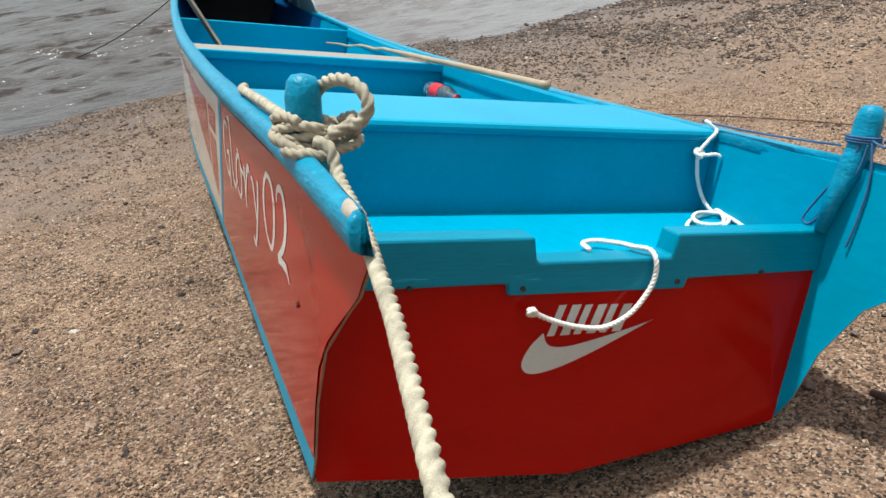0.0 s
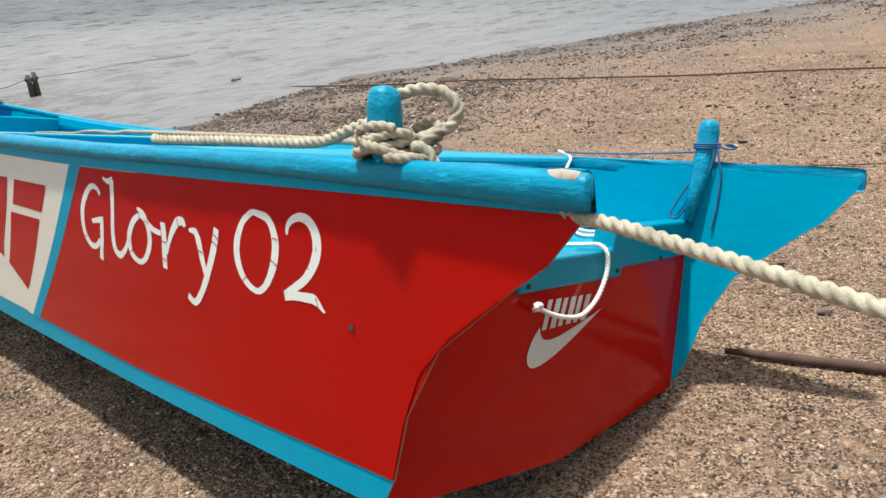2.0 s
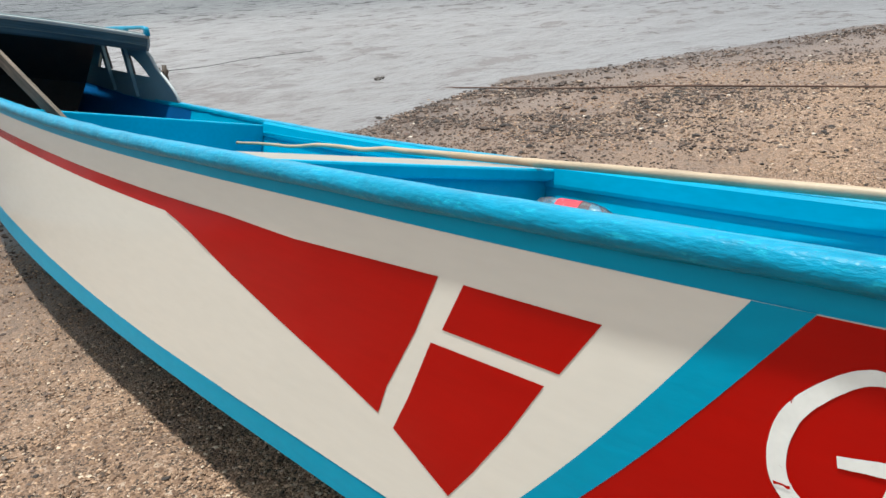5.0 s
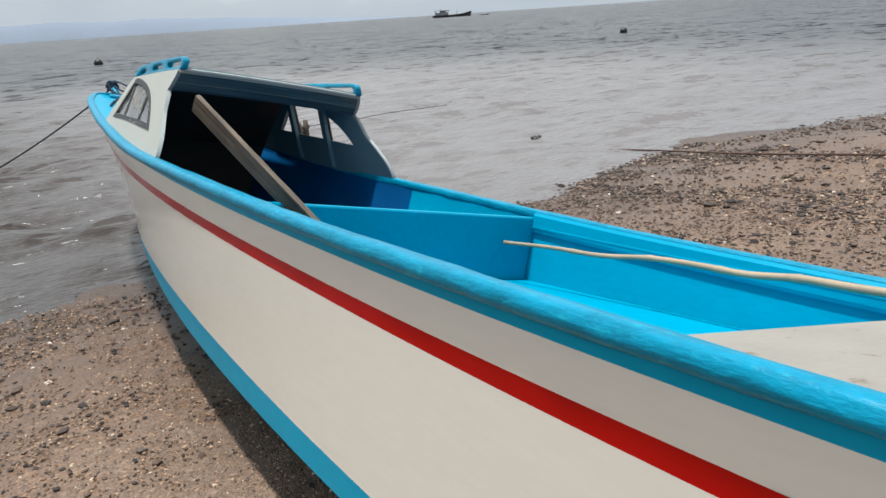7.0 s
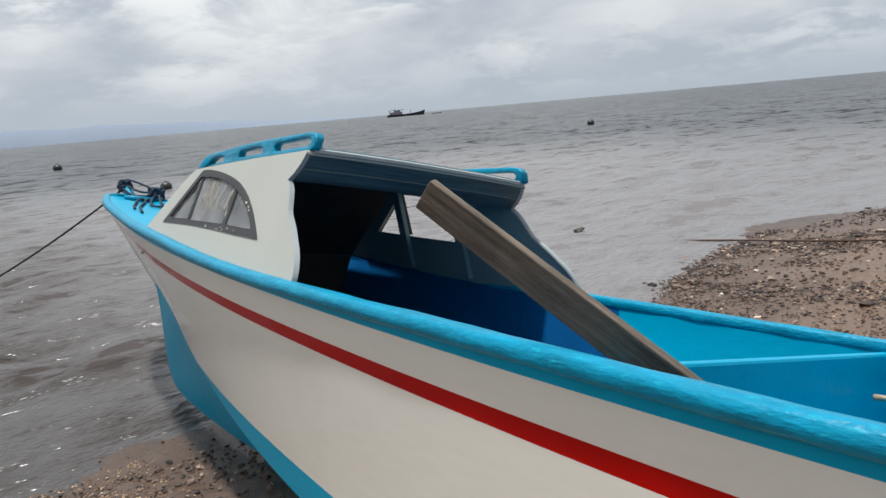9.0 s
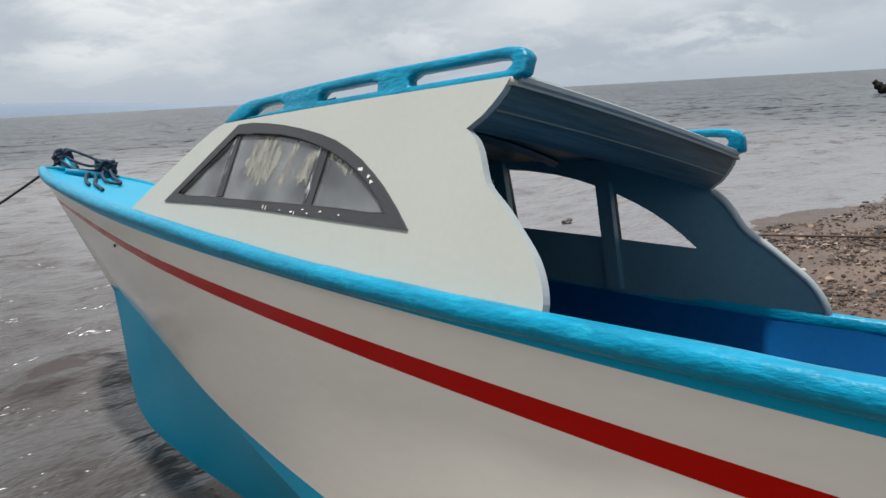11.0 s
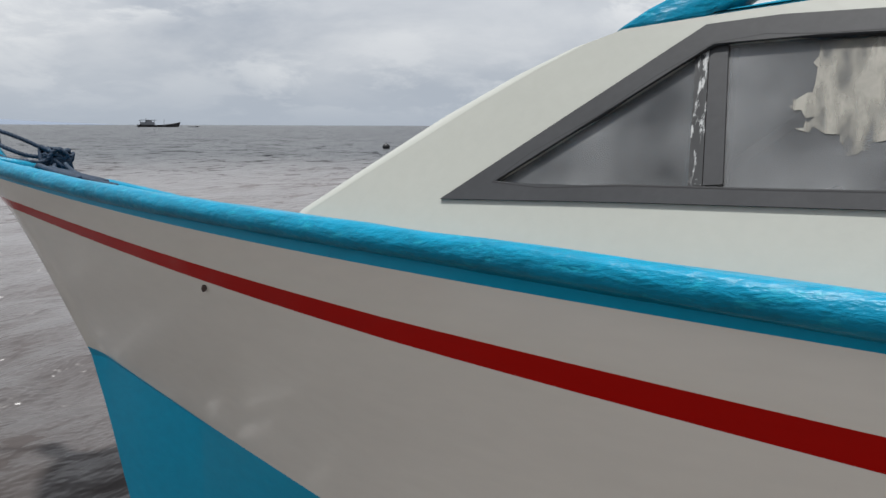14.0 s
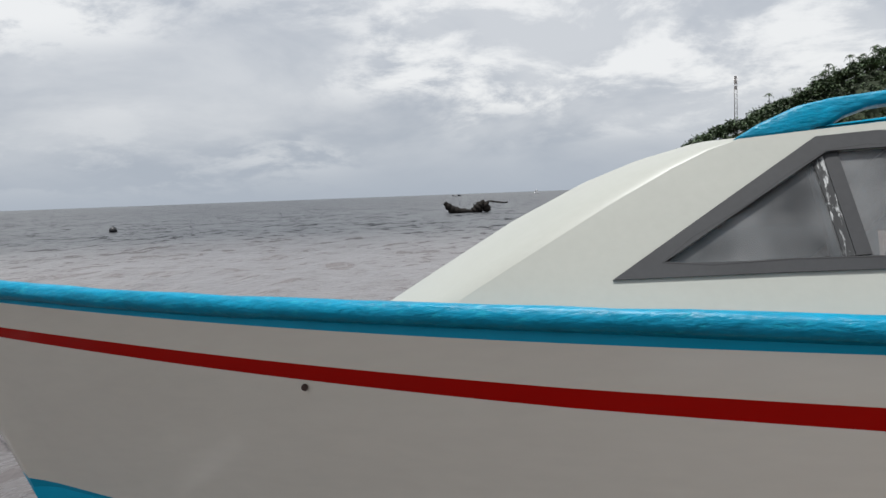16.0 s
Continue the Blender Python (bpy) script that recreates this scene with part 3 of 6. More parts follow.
keel_z = linear([0, 2, 4, 6, 7.3, 7.67, 7.95, 8.12, 8.22, 8.3, 8.38, 8.51, 8.65, 8.86, 9.08, BOW], [-0.04, -0.05, -0.04, 0.0, 0.06, 0.09, 0.125, 0.16, 0.20, 0.26, 0.365, 0.56, 0.745, 1.02, 1.185, 1.30])
fin_y = linear([0.0, 0.05, 0.11, 0.2, 0.3, 0.377, 0.444, 0.516, 0.59, 0.62, 0.66], [0.09, 0.075, 0.06, 0.037, -0.002, -0.07, -0.155, -0.252, -0.312, -0.328, -0.335])


def mid_x(y):
    """The centreline, which bends a little to starboard towards the bow."""
    t = min(max((y - 5.5) / (BOW - 5.5), 0), 1)
    return 0.075 * t * t * (3 - 2 * t)


def ch_x(y):
    """The chine, which runs out into the stem."""
    return _chx(y) if y < 8.63 else mid_x(y)


def ch_z(y):
    return _chz(y) if y < 8.63 else min(keel_z(y), gl_z(y) - 0.003)


def side_x(y, z):
    """The port side's outer face."""
    zc, zg = ch_z(y), gl_z(y)
    t = (z - zc) / (zg - zc)
    return ch_x(y) + (gl_x(y) - ch_x(y)) * t


def mirror(p, y=None):
    return Vector((2 * mid_x(p[1]) - p[0], p[1], p[2]))


boat = tagged(new("boat"), "long red, white and cyan wooden boat heeled over on the beach", "boat")
boat.matrix_basis = BOAT


def in_boat(name, label, category, group=""):
    """An Empty for a loose thing in the boat, in the boat's axes."""
    ob = tagged(new(name), label, category, group)
    ob.matrix_basis = BOAT
    return ob


# ---- hull ----
def hull_rows(y):
    """Section points of the port side from the keel to the gunwale, with the paint's borders."""
    zs, mx = keel_z(y), mid_x(y)
    zg = gl_z(y)
    zc = ch_z(y)
    zw = max(zg + wl_dz(y), zc + 0.004)
    rows = [(mx, zs), (mx + (ch_x(y) - mx) * 0.5, zs + (zc - zs) * 0.45), (ch_x(y), zc)]
    for z in (zw, zw + (zg + sb_dz(y) - zw) * 0.33, zw + (zg + sb_dz(y) - zw) * 0.67, zg + sb_dz(y), zg + st_dz(y), zg, top_z(y) - 0.015):
        rows.append((side_x(y, z) if z <= zg else gl_x(y), z))
    out = []
    for x, z in rows:
        if z <= zs + 1e-4 or x > mx - 0.001:
            out.append((mx, max(z, zs) if z > zs and x <= mx else zs))
        else:
            # a fine entry: close the section towards the stem
            out.append((x, z))
    return out


def build_side(mirrored, inner):
    stations = sorted(set([round(v, 3) for v in (*np.linspace(0.14, 7.6, 76), *np.linspace(7.7, BOW, 40))]))
    aft = [0.0, 0.2, 0.4, 0.6, 0.8]
    nr = len(hull_rows(1.0))
    off = 0.024 if inner else 0.0
    vs, fs, idx = [], [], []
    cols = []
    for s in aft:
        col = []
        for r in range(nr):
            z0 = hull_rows(0.1)[r][1]
            y = (max(fin_y(z0), 0.102) if r == 2 else fin_y(z0)) * (1 - s) + 0.14 * s if r >= 2 else 0.105 + (0.14 - 0.105) * s
            x, z = hull_rows(y)[r]
            thin = off * (0.18 if s < 0.3 else 0.35)
            drop = (0.012 if mirrored else 0.046) * (1 - s) if r == nr - 1 else 0.0
            col.append((x + thin * (r >= 2), y, z + (off if r < 2 else 0) - drop))
        cols.append(col)
    for y in stations:
        mx = mid_x(y)
        col = []
        for r, (x, z) in enumerate(hull_rows(y)):
            col.append((min(x + off, mx) if inner else x, y, z + (off if inner and r < 3 else 0)))
        cols.append(col)
    for c in cols:
        for p in c:
            vs.append(mirror(p) if mirrored else Vector(p))
    for i in range(len(cols) - 1):
        ym = cols[i][3][1]
        for r in range(nr - 1):
            a, b = i * nr + r, (i + 1) * nr + r
            q = (a, b, b + 1, a + 1)
            fs.append(q if mirrored != inner else q[::-1])
            m = 0
            if not inner:
                m = {0: 0, 1: 0, 2: 0, 3: 1, 4: 1, 5: 1, 6: 2, 7: 1, 8: 0}[r]
                if ym < 0.9 and 3 <= r <= 7:
                    m = 2
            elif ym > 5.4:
                # inner faces turn deep blue forward of y = 5.4
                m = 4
            idx.append(m)
    # rim of the fin
    return vs, fs, idx, nr, len(cols)


def shell(mirrored):
    vo, fo, io, nr, nc = build_side(mirrored, False)
    vi, fi, ii, _, _ = build_side(mirrored, True)
    o = len(vo)
    vs = vo + vi
    fs = fo + [tuple(k + o for k in f) for f in fi]
    idx = io + ii
    for r in range(2, nr - 1):
        q = (r, r + 1, r + 1 + o, r + o)
        fs.append(q if not mirrored else q[::-1])
        idx.append(3)
    for i in range(nc - 1):
        a, b = i * nr + nr - 1, (i + 1) * nr + nr - 1
        fs.append((a, b, b + o, a + o))
        idx.append(0)
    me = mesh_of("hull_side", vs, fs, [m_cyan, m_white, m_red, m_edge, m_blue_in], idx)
    bm = bmesh.new()
    bm.from_mesh(me)
    for e in bm.edges:
        if len(e.link_faces) == 2 and e.calc_face_angle(0) > 0.35:
            e.smooth = False
    bm.to_mesh(me)
    bm.free()
    ob = new("hull_side", me)
    ob.parent = boat
    return tagged(ob, "starboard side, cyan within" if mirrored else "port side, red aft and white forward with a red stripe")


shell(False)
shell(True)


# paint fields on the port side
def patch(name, loops, mat, lift, parent, label="", cell=0.08, place=None):
    """A flat field of paint from outlines in (y, z), laid on the port side."""
    bm = bmesh.new()
    edges = []
    for lp in loops:
        vs = [bm.verts.new((0, y, z)) for y, z in lp]
        edges += [bm.edges.new((vs[i], vs[(i + 1) % len(vs)])) for i in range(len(vs))]
    bmesh.ops.triangle_fill(bm, use_beauty=True, edges=edges)
    ys = [v.co.y for v in bm.verts]
    zs = [v.co.z for v in bm.verts]
    for axis, lo, hi in ((1, min(ys), max(ys)), (2, min(zs), max(zs))):
        k = math.ceil(lo / cell) * cell
        while k < hi:
            co = Vector((0, 0, 0))
            co[axis] = k
            no = Vector((0, 0, 0))
            no[axis] = 1
            bmesh.ops.bisect_plane(bm, geom=bm.verts[:] + bm.edges[:] + bm.faces[:], plane_co=co, plane_no=no, dist=1e-5)
            k += cell
    for v in bm.verts:
        v.co.x = (place or side_x)(v.co.y, v.co.z) - lift
    bmesh.ops.recalc_face_normals(bm, faces=bm.faces)
    if bm.faces and sum(f.normal.x for f in bm.faces) > 0:
        bmesh.ops.reverse_faces(bm, faces=bm.faces)
    return part(name, bm, mat, parent, label, smooth=True)


def wl(y):
    return max(gl_z(y) + wl_dz(y), ch_z(y) + 0.004)


# red stern field: from the fin to the slanted cyan divider
def div_y(z, k):
    """The divider's fore (k=1) and aft (k=0) edge, a little bowed."""
    t = (z - 0.076) / 0.508
    bow = 0.035 * math.sin(math.pi * min(max(t, 0), 1))
    return (1.731 + (1.244 - 1.731) * t - bow * 0.6 - 0.002) if k == 0 else (1.787 + (1.309 - 1.787) * t - bow * 0.6)


_z = [wl(1.5) + (gl_z(1.3) - wl(1.5)) * i / 12 for i in range(13)]
patch("red_field", [[(fin_y(z) + 0.0015, z) for z in np.linspace(wl(0.1), gl_z(-0.3) - 0.001, 22)] + [(y, gl_z(y) - 0.001) for y in np.linspace(-0.2, div_y(gl_z(1.25), 0), 14)] + [(div_y(z, 0), z) for z in _z[::-1][1:-1]] + [(y, wl(y)) for y in np.linspace(div_y(wl(1.73), 0), 0.1, 16)]], m_red, 0.0022, boat, "glossy red stern field")
patch("divider", [[(div_y(z, 0), z) for z in _z] + [(div_y(z, 1), z) for z in _z[::-1]]], m_cyan, 0.0028, boat, "cyan dividing band")
# white under the flag's fore part
patch("white_field", [[(div_y(z, 1), z) for z in _z] + [(y, gl_z(y) - 0.001) for y in np.linspace(1.5, 2.6, 10)] + [(y, wl(y)) for y in np.linspace(2.6, 1.85, 8)]], m_white, 0.0010, boat, "white field behind the flag")
patch("flag_field", [[(1.800, 0.522), (2.0, 0.5215), (2.22, 0.521), (2.5, 0.534), (2.8, gl_z(2.8) + st_dz(2.8)), (2.84, gl_z(2.84) + sb_dz(2.84)), (2.77, 0.488), (2.69, 0.465), (2.6, 0.434), (2.5, 0.401), (2.3, 0.340), (2.1, 0.283), (1.973, 0.243), (1.945, 0.30), (1.86, 0.42)]], m_red, 0.0018, boat, "red pennant tapering into the stripe")
patch("flag_square", [[(1.744, 0.519), (1.496, 0.515), (1.563, 0.431), (1.795, 0.438)]], m_red, 0.0018, boat)
patch("flag_tail", [[(1.823, 0.411), (1.589, 0.407), (1.66, 0.31), (1.735, 0.22), (1.793, 0.157), (1.932, 0.228), (1.885, 0.30)]], m_red, 0.0018, boat)


def stroke(pts, widths, lift):
    """A brush stroke in (y, z) that swells and thins by its widths, laid on the port side."""
    path = smooth_path([(0, y, z) for y, z in pts], 7)
    vs, fs = [], []
    n = len(path) - 1
    for i, p in enumerate(path):
        d = path[min(i + 1, n)] - path[max(i - 1, 0)]
        nrm = Vector((0, -d.z, d.y)).normalized()
        w = float(np.interp(i / n, np.linspace(0, 1, len(widths)), widths)) * 0.5
        for e in (-1, 1):
            q = p + nrm * (w * e + 0.0007 * noise.noise((p.y * 90, p.z * 90, e)))
            vs.append(Vector((side_x(q.y, q.z) - lift, q.y, q.z)))
    for i in range(n):
        fs.append((2 * i, 2 * i + 1, 2 * i + 3, 2 * i + 2))
    return vs, fs


def letter(sign, *strokes):
    vs, fs = [], []
    for k, (pts, widths) in enumerate(strokes):
        v, f = stroke(pts, widths, 0.0030 + 0.0003 * k)
        fs += [tuple(i + len(vs) for i in q) for q in f]
        vs += v
    return piece("letter", vs, fs, m_letter, boat, "white hand-painted sign " + sign)


letter("G", ([(1.14, 0.516), (1.158, 0.532), (1.187, 0.534), (1.22, 0.515), (1.254, 0.48), (1.269, 0.44), (1.265, 0.4), (1.237, 0.374), (1.205, 0.373), (1.176, 0.392)], (0.013, 0.014, 0.016, 0.019, 0.022, 0.021, 0.018, 0.015, 0.014)),
       ([(1.21, 0.44), (1.173, 0.446), (1.141, 0.45)], (0.012, 0.015, 0.016)),
       ([(1.15, 0.446), (1.161, 0.402), (1.172, 0.371), (1.182, 0.339)], (0.019, 0.019, 0.018, 0.020)))
letter("l", ([(1.112, 0.561), (1.087, 0.553), (1.058, 0.558)], (0.006, 0.014, 0.018)),
       ([(1.064, 0.559), (1.071, 0.519), (1.081, 0.473), (1.093, 0.426), (1.093, 0.382), (1.068, 0.366), (1.034, 0.384), (1.006, 0.417)], (0.022, 0.019, 0.018, 0.019, 0.021, 0.019, 0.014, 0.010)))
letter("o", ([(0.946, 0.497), (0.922, 0.488), (0.907, 0.473)], (0.008, 0.017, 0.018)),
       ([(0.938, 0.481), (0.976, 0.459), (1.005, 0.419), (1.001, 0.381), (0.968, 0.363), (0.935, 0.371), (0.905, 0.405), (0.897, 0.443), (0.912, 0.473), (0.938, 0.481)], (0.013, 0.018, 0.021, 0.019, 0.014, 0.014, 0.019, 0.020, 0.016, 0.013)),
       ([(0.907, 0.469), (0.874, 0.452), (0.839, 0.447)], (0.017, 0.015, 0.013)))
letter("r", ([(0.826, 0.474), (0.827, 0.436), (0.833, 0.396), (0.836, 0.363)], (0.022, 0.022, 0.021, 0.019)),
       ([(0.822, 0.4), (0.804, 0.431), (0.784, 0.458), (0.758, 0.481), (0.736, 0.485), (0.726, 0.474)], (0.010, 0.013, 0.017, 0.021, 0.021, 0.010)))
letter("y", ([(0.710, 0.468), (0.684, 0.467), (0.673, 0.447), (0.664, 0.408), (0.654, 0.373)], (0.007, 0.018, 0.021, 0.020, 0.014)),
       ([(0.595, 0.484), (0.606, 0.452), (0.623, 0.417), (0.648, 0.374), (0.675, 0.334), (0.708, 0.303), (0.739, 0.313)], (0.019, 0.022, 0.021, 0.020, 0.018, 0.017, 0.016)))
letter("0", ([(0.458, 0.532), (0.495, 0.507), (0.52, 0.464), (0.522, 0.424), (0.501, 0.387), (0.458, 0.369), (0.422, 0.391), (0.394, 0.437), (0.386, 0.482), (0.406, 0.522), (0.458, 0.532)], (0.012, 0.015, 0.021, 0.022, 0.018, 0.013, 0.016, 0.022, 0.023, 0.018, 0.012)))
letter("2", ([(0.347, 0.498), (0.339, 0.52), (0.308, 0.535), (0.276, 0.529), (0.257, 0.501), (0.262, 0.462), (0.296, 0.418), (0.359, 0.38)], (0.006, 0.012, 0.016, 0.021, 0.026, 0.024, 0.018, 0.015)),
       ([(0.364, 0.375), (0.334, 0.38), (0.3, 0.382), (0.27, 0.382), (0.240, 0.362)], (0.020, 0.018, 0.019, 0.020, 0.003)))

# cracks in the letters, showing the red beneath
for y, z, ang, ln in ((0.938, 0.482, 80, 0.016), (0.905, 0.468, 20, 0.014), (0.999, 0.385, -30, 0.013), (0.829, 0.428, 5, 0.015), (0.834, 0.385, 12, 0.014), (0.607, 0.450, 25, 0.015), (0.600, 0.466, 30, 0.013), (0.668, 0.425, 10, 0.014), (0.394, 0.437, 25, 0.016), (0.501, 0.388, -40, 0.017), (0.385, 0.485, 5, 0.013), (0.262, 0.378, 70, 0.015), (1.262, 0.395, 0, 0.013), (0.755, 0.481, 75, 0.013)):
    c, q = math.cos(radians(ang)), math.sin(radians(ang))
    loop = [(y + c * u - q * v, z + q * u + c * v) for u, v in ((-ln * 0.75, -0.0016), (-ln * 0.5, -0.0030), (-ln * 0.2, -0.0008), (ln * 0.25, -0.0012), (ln * 0.6, -0.0026), (ln * 0.7, 0.0016), (ln * 0.3, 0.0010), (-ln * 0.1, 0.0014), (-ln * 0.45, 0.0004), (-ln * 0.7, 0.0018))]
    patch("crack", [loop], m_red, 0.0041, boat)


# ---- gunwale ----
def gunwale_section(y, mirrored):
    x, z = gl_x(y) + 0.004, top_z(y)
    hw = float(np.interp(y, [-0.33, 0.0, 0.6, 7.6, 8.9, BOW], [0.036, 0.032, 0.029, 0.029, 0.024, 0.014]))
    hh = float(np.interp(y, [-0.33, 0.0, 0.5, 8.4, 9.0, BOW], [0.030, 0.026, 0.0205, 0.0205, 0.020, 0.014]))
    pts = []
    for k in range(16):
        a = 2 * math.pi * k / 16
        cx, cz = math.cos(a), math.sin(a)
        px = math.copysign(abs(cx) ** 0.75, cx) * hw
        pz = math.copysign(abs(cz) ** 0.75, cz) * hh
        pts.append(Vector((x + (min(px, float(np.interp(y, [-0.33, 0.0, 0.14, 0.3], [-0.020, -0.003, 0.002, 0.026]))) if px > 0 else px) - 0.004, y, z - hh + pz)))
    return [mirror(p) for p in pts] if mirrored else pts


def gunwale(mirrored):
    stations = [-0.330, -0.324, -0.31] + [round(v, 3) for v in np.linspace(-0.25, 8.2, 86)] + [round(v, 4) for v in np.linspace(8.28, BOW + 0.01, 26)]
    vs, fs = [], []
    for i, y in enumerate(stations):
        ring = gunwale_section(y, mirrored)
        if i < 2:
            c = sum(ring, Vector()) / len(ring)
            ring = [c + (p - c) * (0.86, 0.96)[i] for p in ring]
        jit = 0.0015
        vs += [p + Vector((random.uniform(-jit, jit), 0, random.uniform(-jit, jit))) for p in ring]
    n = 16
    for i in range(len(stations) - 1):
        for k in range(n):
            a, b = i * n + k, i * n + (k + 1) % n
            q = (a, b, b + n, a + n)
            fs.append(q if mirrored else q[::-1])
    fs.append(tuple(range(n)) if not mirrored else tuple(range(n - 1, -1, -1)))
    fs.append(tuple(range(len(vs) - n, len(vs)))[::-1 if not mirrored else 1])
    return piece("gunwale", vs, fs, m_cyan_rail, boat, "thick rounded cyan gunwale with brush marks")


gunwale(False)
gunwale(True)
# chipped bare patch at the gunwale's end
m_filler = material("bare_filler", (0.36, 0.31, 0.26), 0.85, var=0.3, scale=40, fine=160, bump=0.5)
vs, fs = tube([Vector((-0.613, -0.322, 0.640)), Vector((-0.613, -0.312, 0.642)), Vector((-0.613, -0.285, 0.643)), Vector((-0.611, -0.258, 0.643)), Vector((-0.610, -0.230, 0.642))], [0.006, 0.012, 0.0125, 0.0105, 0.003], 12)
vs = [v * (1 + 0.006 * noise.noise(v * 60)) for v in vs]
piece("chip", vs, fs, m_filler, boat, "chipped end showing pale filler")

# ---- transom, posts, seat, bulkheads, benches ----
def transom():
    y0, y1 = 0.10, 0.128
    zt = 0.486
    outline = [(-0.553, 0.014), (-0.28, -0.020), (0.0, -0.050), (0.28, -0.020), (0.553, 0.014), (0.588, 0.39), (0.594, zt), (0.175, zt), (0.165, 0.436), (-0.143, 0.436), (-0.153, zt), (-0.594, zt), (-0.588, 0.39)]
    bm = bmesh.new()
    f = bm.faces.new([bm.verts.new((x, y0, z)) for x, z in outline])
    r = bmesh.ops.extrude_face_region(bm, geom=[f])
    for v in r["geom"]:
        if isinstance(v, bmesh.types.BMVert):
            v.co.y = y1
    bmesh.ops.recalc_face_normals(bm, faces=bm.faces)
    ob = part("transom", bm, m_red, boat, "dark red flat transom with a cyan notched top board")
    # cyan top board, wraps the upper part
    yb0, yb1 = 0.088, 0.150
    o2 = [(-0.575, 0.398), (-0.202, 0.398), (-0.199, 0.374), (0.212, 0.370), (0.218, 0.392), (0.578, 0.396), (0.582, zt + 0.006), (0.176, zt + 0.006), (0.166, 0.442), (-0.144, 0.442), (-0.154, zt + 0.006), (-0.582, zt + 0.006)]
    bm = bmesh.new()
    f = bm.faces.new([bm.verts.new((x, yb0, z)) for x, z in o2])
    r = bmesh.ops.extrude_face_region(bm, geom=[f])
    for v in r["geom"]:
        if isinstance(v, bmesh.types.BMVert):
            v.co.y = yb1
    tidy(bm, 0.006)
    part("top_board", bm, m_cyan_board, ob, "chipped cyan board with an outboard notch", smooth=False)
    for x, z in ((-0.17, 0.389), (0.19, 0.388), (-0.40, 0.400), (0.41, 0.40)):
        bm = bmesh.new()
        bmesh.ops.create_cone(bm, cap_ends=True, segments=10, radius1=0.006, radius2=0.005, depth=0.006, matrix=pose(x, 0.0865, z, 90, 0, 0))
        part("bolt_hole", bm, m_rust, ob)
    return ob


transom_ob = transom()


def on_transom(name, pts, lift, label):
    """A flat painted shape on the transom, from an outline in (x, z)."""
    bm = bmesh.new()
    vs = [bm.verts.new((x, 0.10 - lift, z)) for x, z in pts]
    es = [bm.edges.new((vs[i], vs[(i + 1) % len(vs)])) for i in range(len(vs))]
    bmesh.ops.triangle_fill(bm, use_beauty=True, edges=es)
    for f in bm.faces:
        if f.normal.y > 0:
            f.normal_flip()
    return part(name, bm, m_logo, transom_ob, label)


_sw = smooth_path([(-0.106, 0.288, 0), (-0.131, 0.263, 0), (-0.147, 0.230, 0), (-0.141, 0.208, 0), (-0.116, 0.199, 0), (-0.065, 0.208, 0), (0.004, 0.233, 0), (0.081, 0.267, 0), (0.155, 0.302, 0)], 4)
_sw += smooth_path([(0.150, 0.299, 0), (0.078, 0.280, 0), (-0.001, 0.262, 0), (-0.053, 0.254, 0), (-0.086, 0.258, 0), (-0.100, 0.270, 0)], 4)
on_transom("emblem_blade", [(p.x, p.y) for p in _sw], 0.002, "pale grey painted curved blade")
for k in range(6):
    x0 = -0.098 + 0.0305 * k
    zt, zb = 0.346 - 0.0012 * k, 0.280 + 0.0 * k
    w = 0.017 if k % 2 == 0 else 0.021
    on_transom("emblem_bar", [(x0, zb), (x0 + w, zb), (x0 + w + 0.020, zt), (x0 + 0.020, zt)], 0.002, "pale grey slanted bar")



def corner_post(mirrored):
    s = -1 if not mirrored else 1
    path = [Vector((s * x, y, z)) for x, y, z in ((0.552, 0.085, 0.49), (0.560, 0.080, 0.56), (0.578, 0.073, 0.62), (0.600, 0.073, 0.68), (0.606, 0.073, 0.735), (0.607, 0.073, 0.758), (0.607, 0.073, 0.768), (0.607, 0.073, 0.771))]
    vs, fs = tube(path, [0.014, 0.019, 0.026, 0.029, 0.029, 0.026, 0.019, 0.006], 16)
    return piece("mooring_post", vs, fs, m_cyan_rail, boat, "cyan rounded mooring post at the stern corner")


corner_post(False)
corner_post(True)


def inner_half(y, z):
    """Half the width between the inner faces."""
    return -side_x(y, min(max(z, ch_z(y)), gl_z(y))) - 0.022


def slab(name, y0, y1, z0, z1, mat, label, bevel=0.008, zt0=None):
    """A board or box that spans the boat from side to side."""
    q = lambda y, z: [(-inner_half(y, z), y, z), (inner_half(y, z), y, z)]
    b0, b1, t0, t1 = q(y0, z0), q(y1, z0), q(y0, z1), q(y1, z1)
    return part(name, hexa_bm([b0[0], b0[1], b1[1], b1[0]], [t0[0], t0[1], t1[1], t1[0]], bevel), mat, boat, label)


slab("stern_seat", 0.130, 0.52, 0.400, 0.430, m_cyan, "smooth cyan stern seat")
slab("bulkhead", 0.508, 0.535, 0.20, 0.628, m_cyan, "cyan bulkhead before the stern seat", 0.004)
slab("thwart", 0.495, 1.03, 0.618, 0.648, m_cyan, "broad cyan thwart", 0.012)
slab("bulkhead", 0.985, 1.01, 0.20, 0.614, m_cyan, "cyan bulkhead under the broad thwart", 0.004)
slab("floor_board", 1.012, 2.655, 0.450, 0.475, m_cyan, "cyan bottom boards aft of the bench", 0.003)
slab("floor_board", 2.995, 4.56, 0.470, 0.495, m_cyan, "cyan bottom boards before the bench", 0.003)
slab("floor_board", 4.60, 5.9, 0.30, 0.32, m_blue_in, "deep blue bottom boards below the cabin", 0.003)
slab("bench_box", 2.66, 2.99, 0.40, 0.630, m_cyan, "cyan box under the pale bench", 0.006)
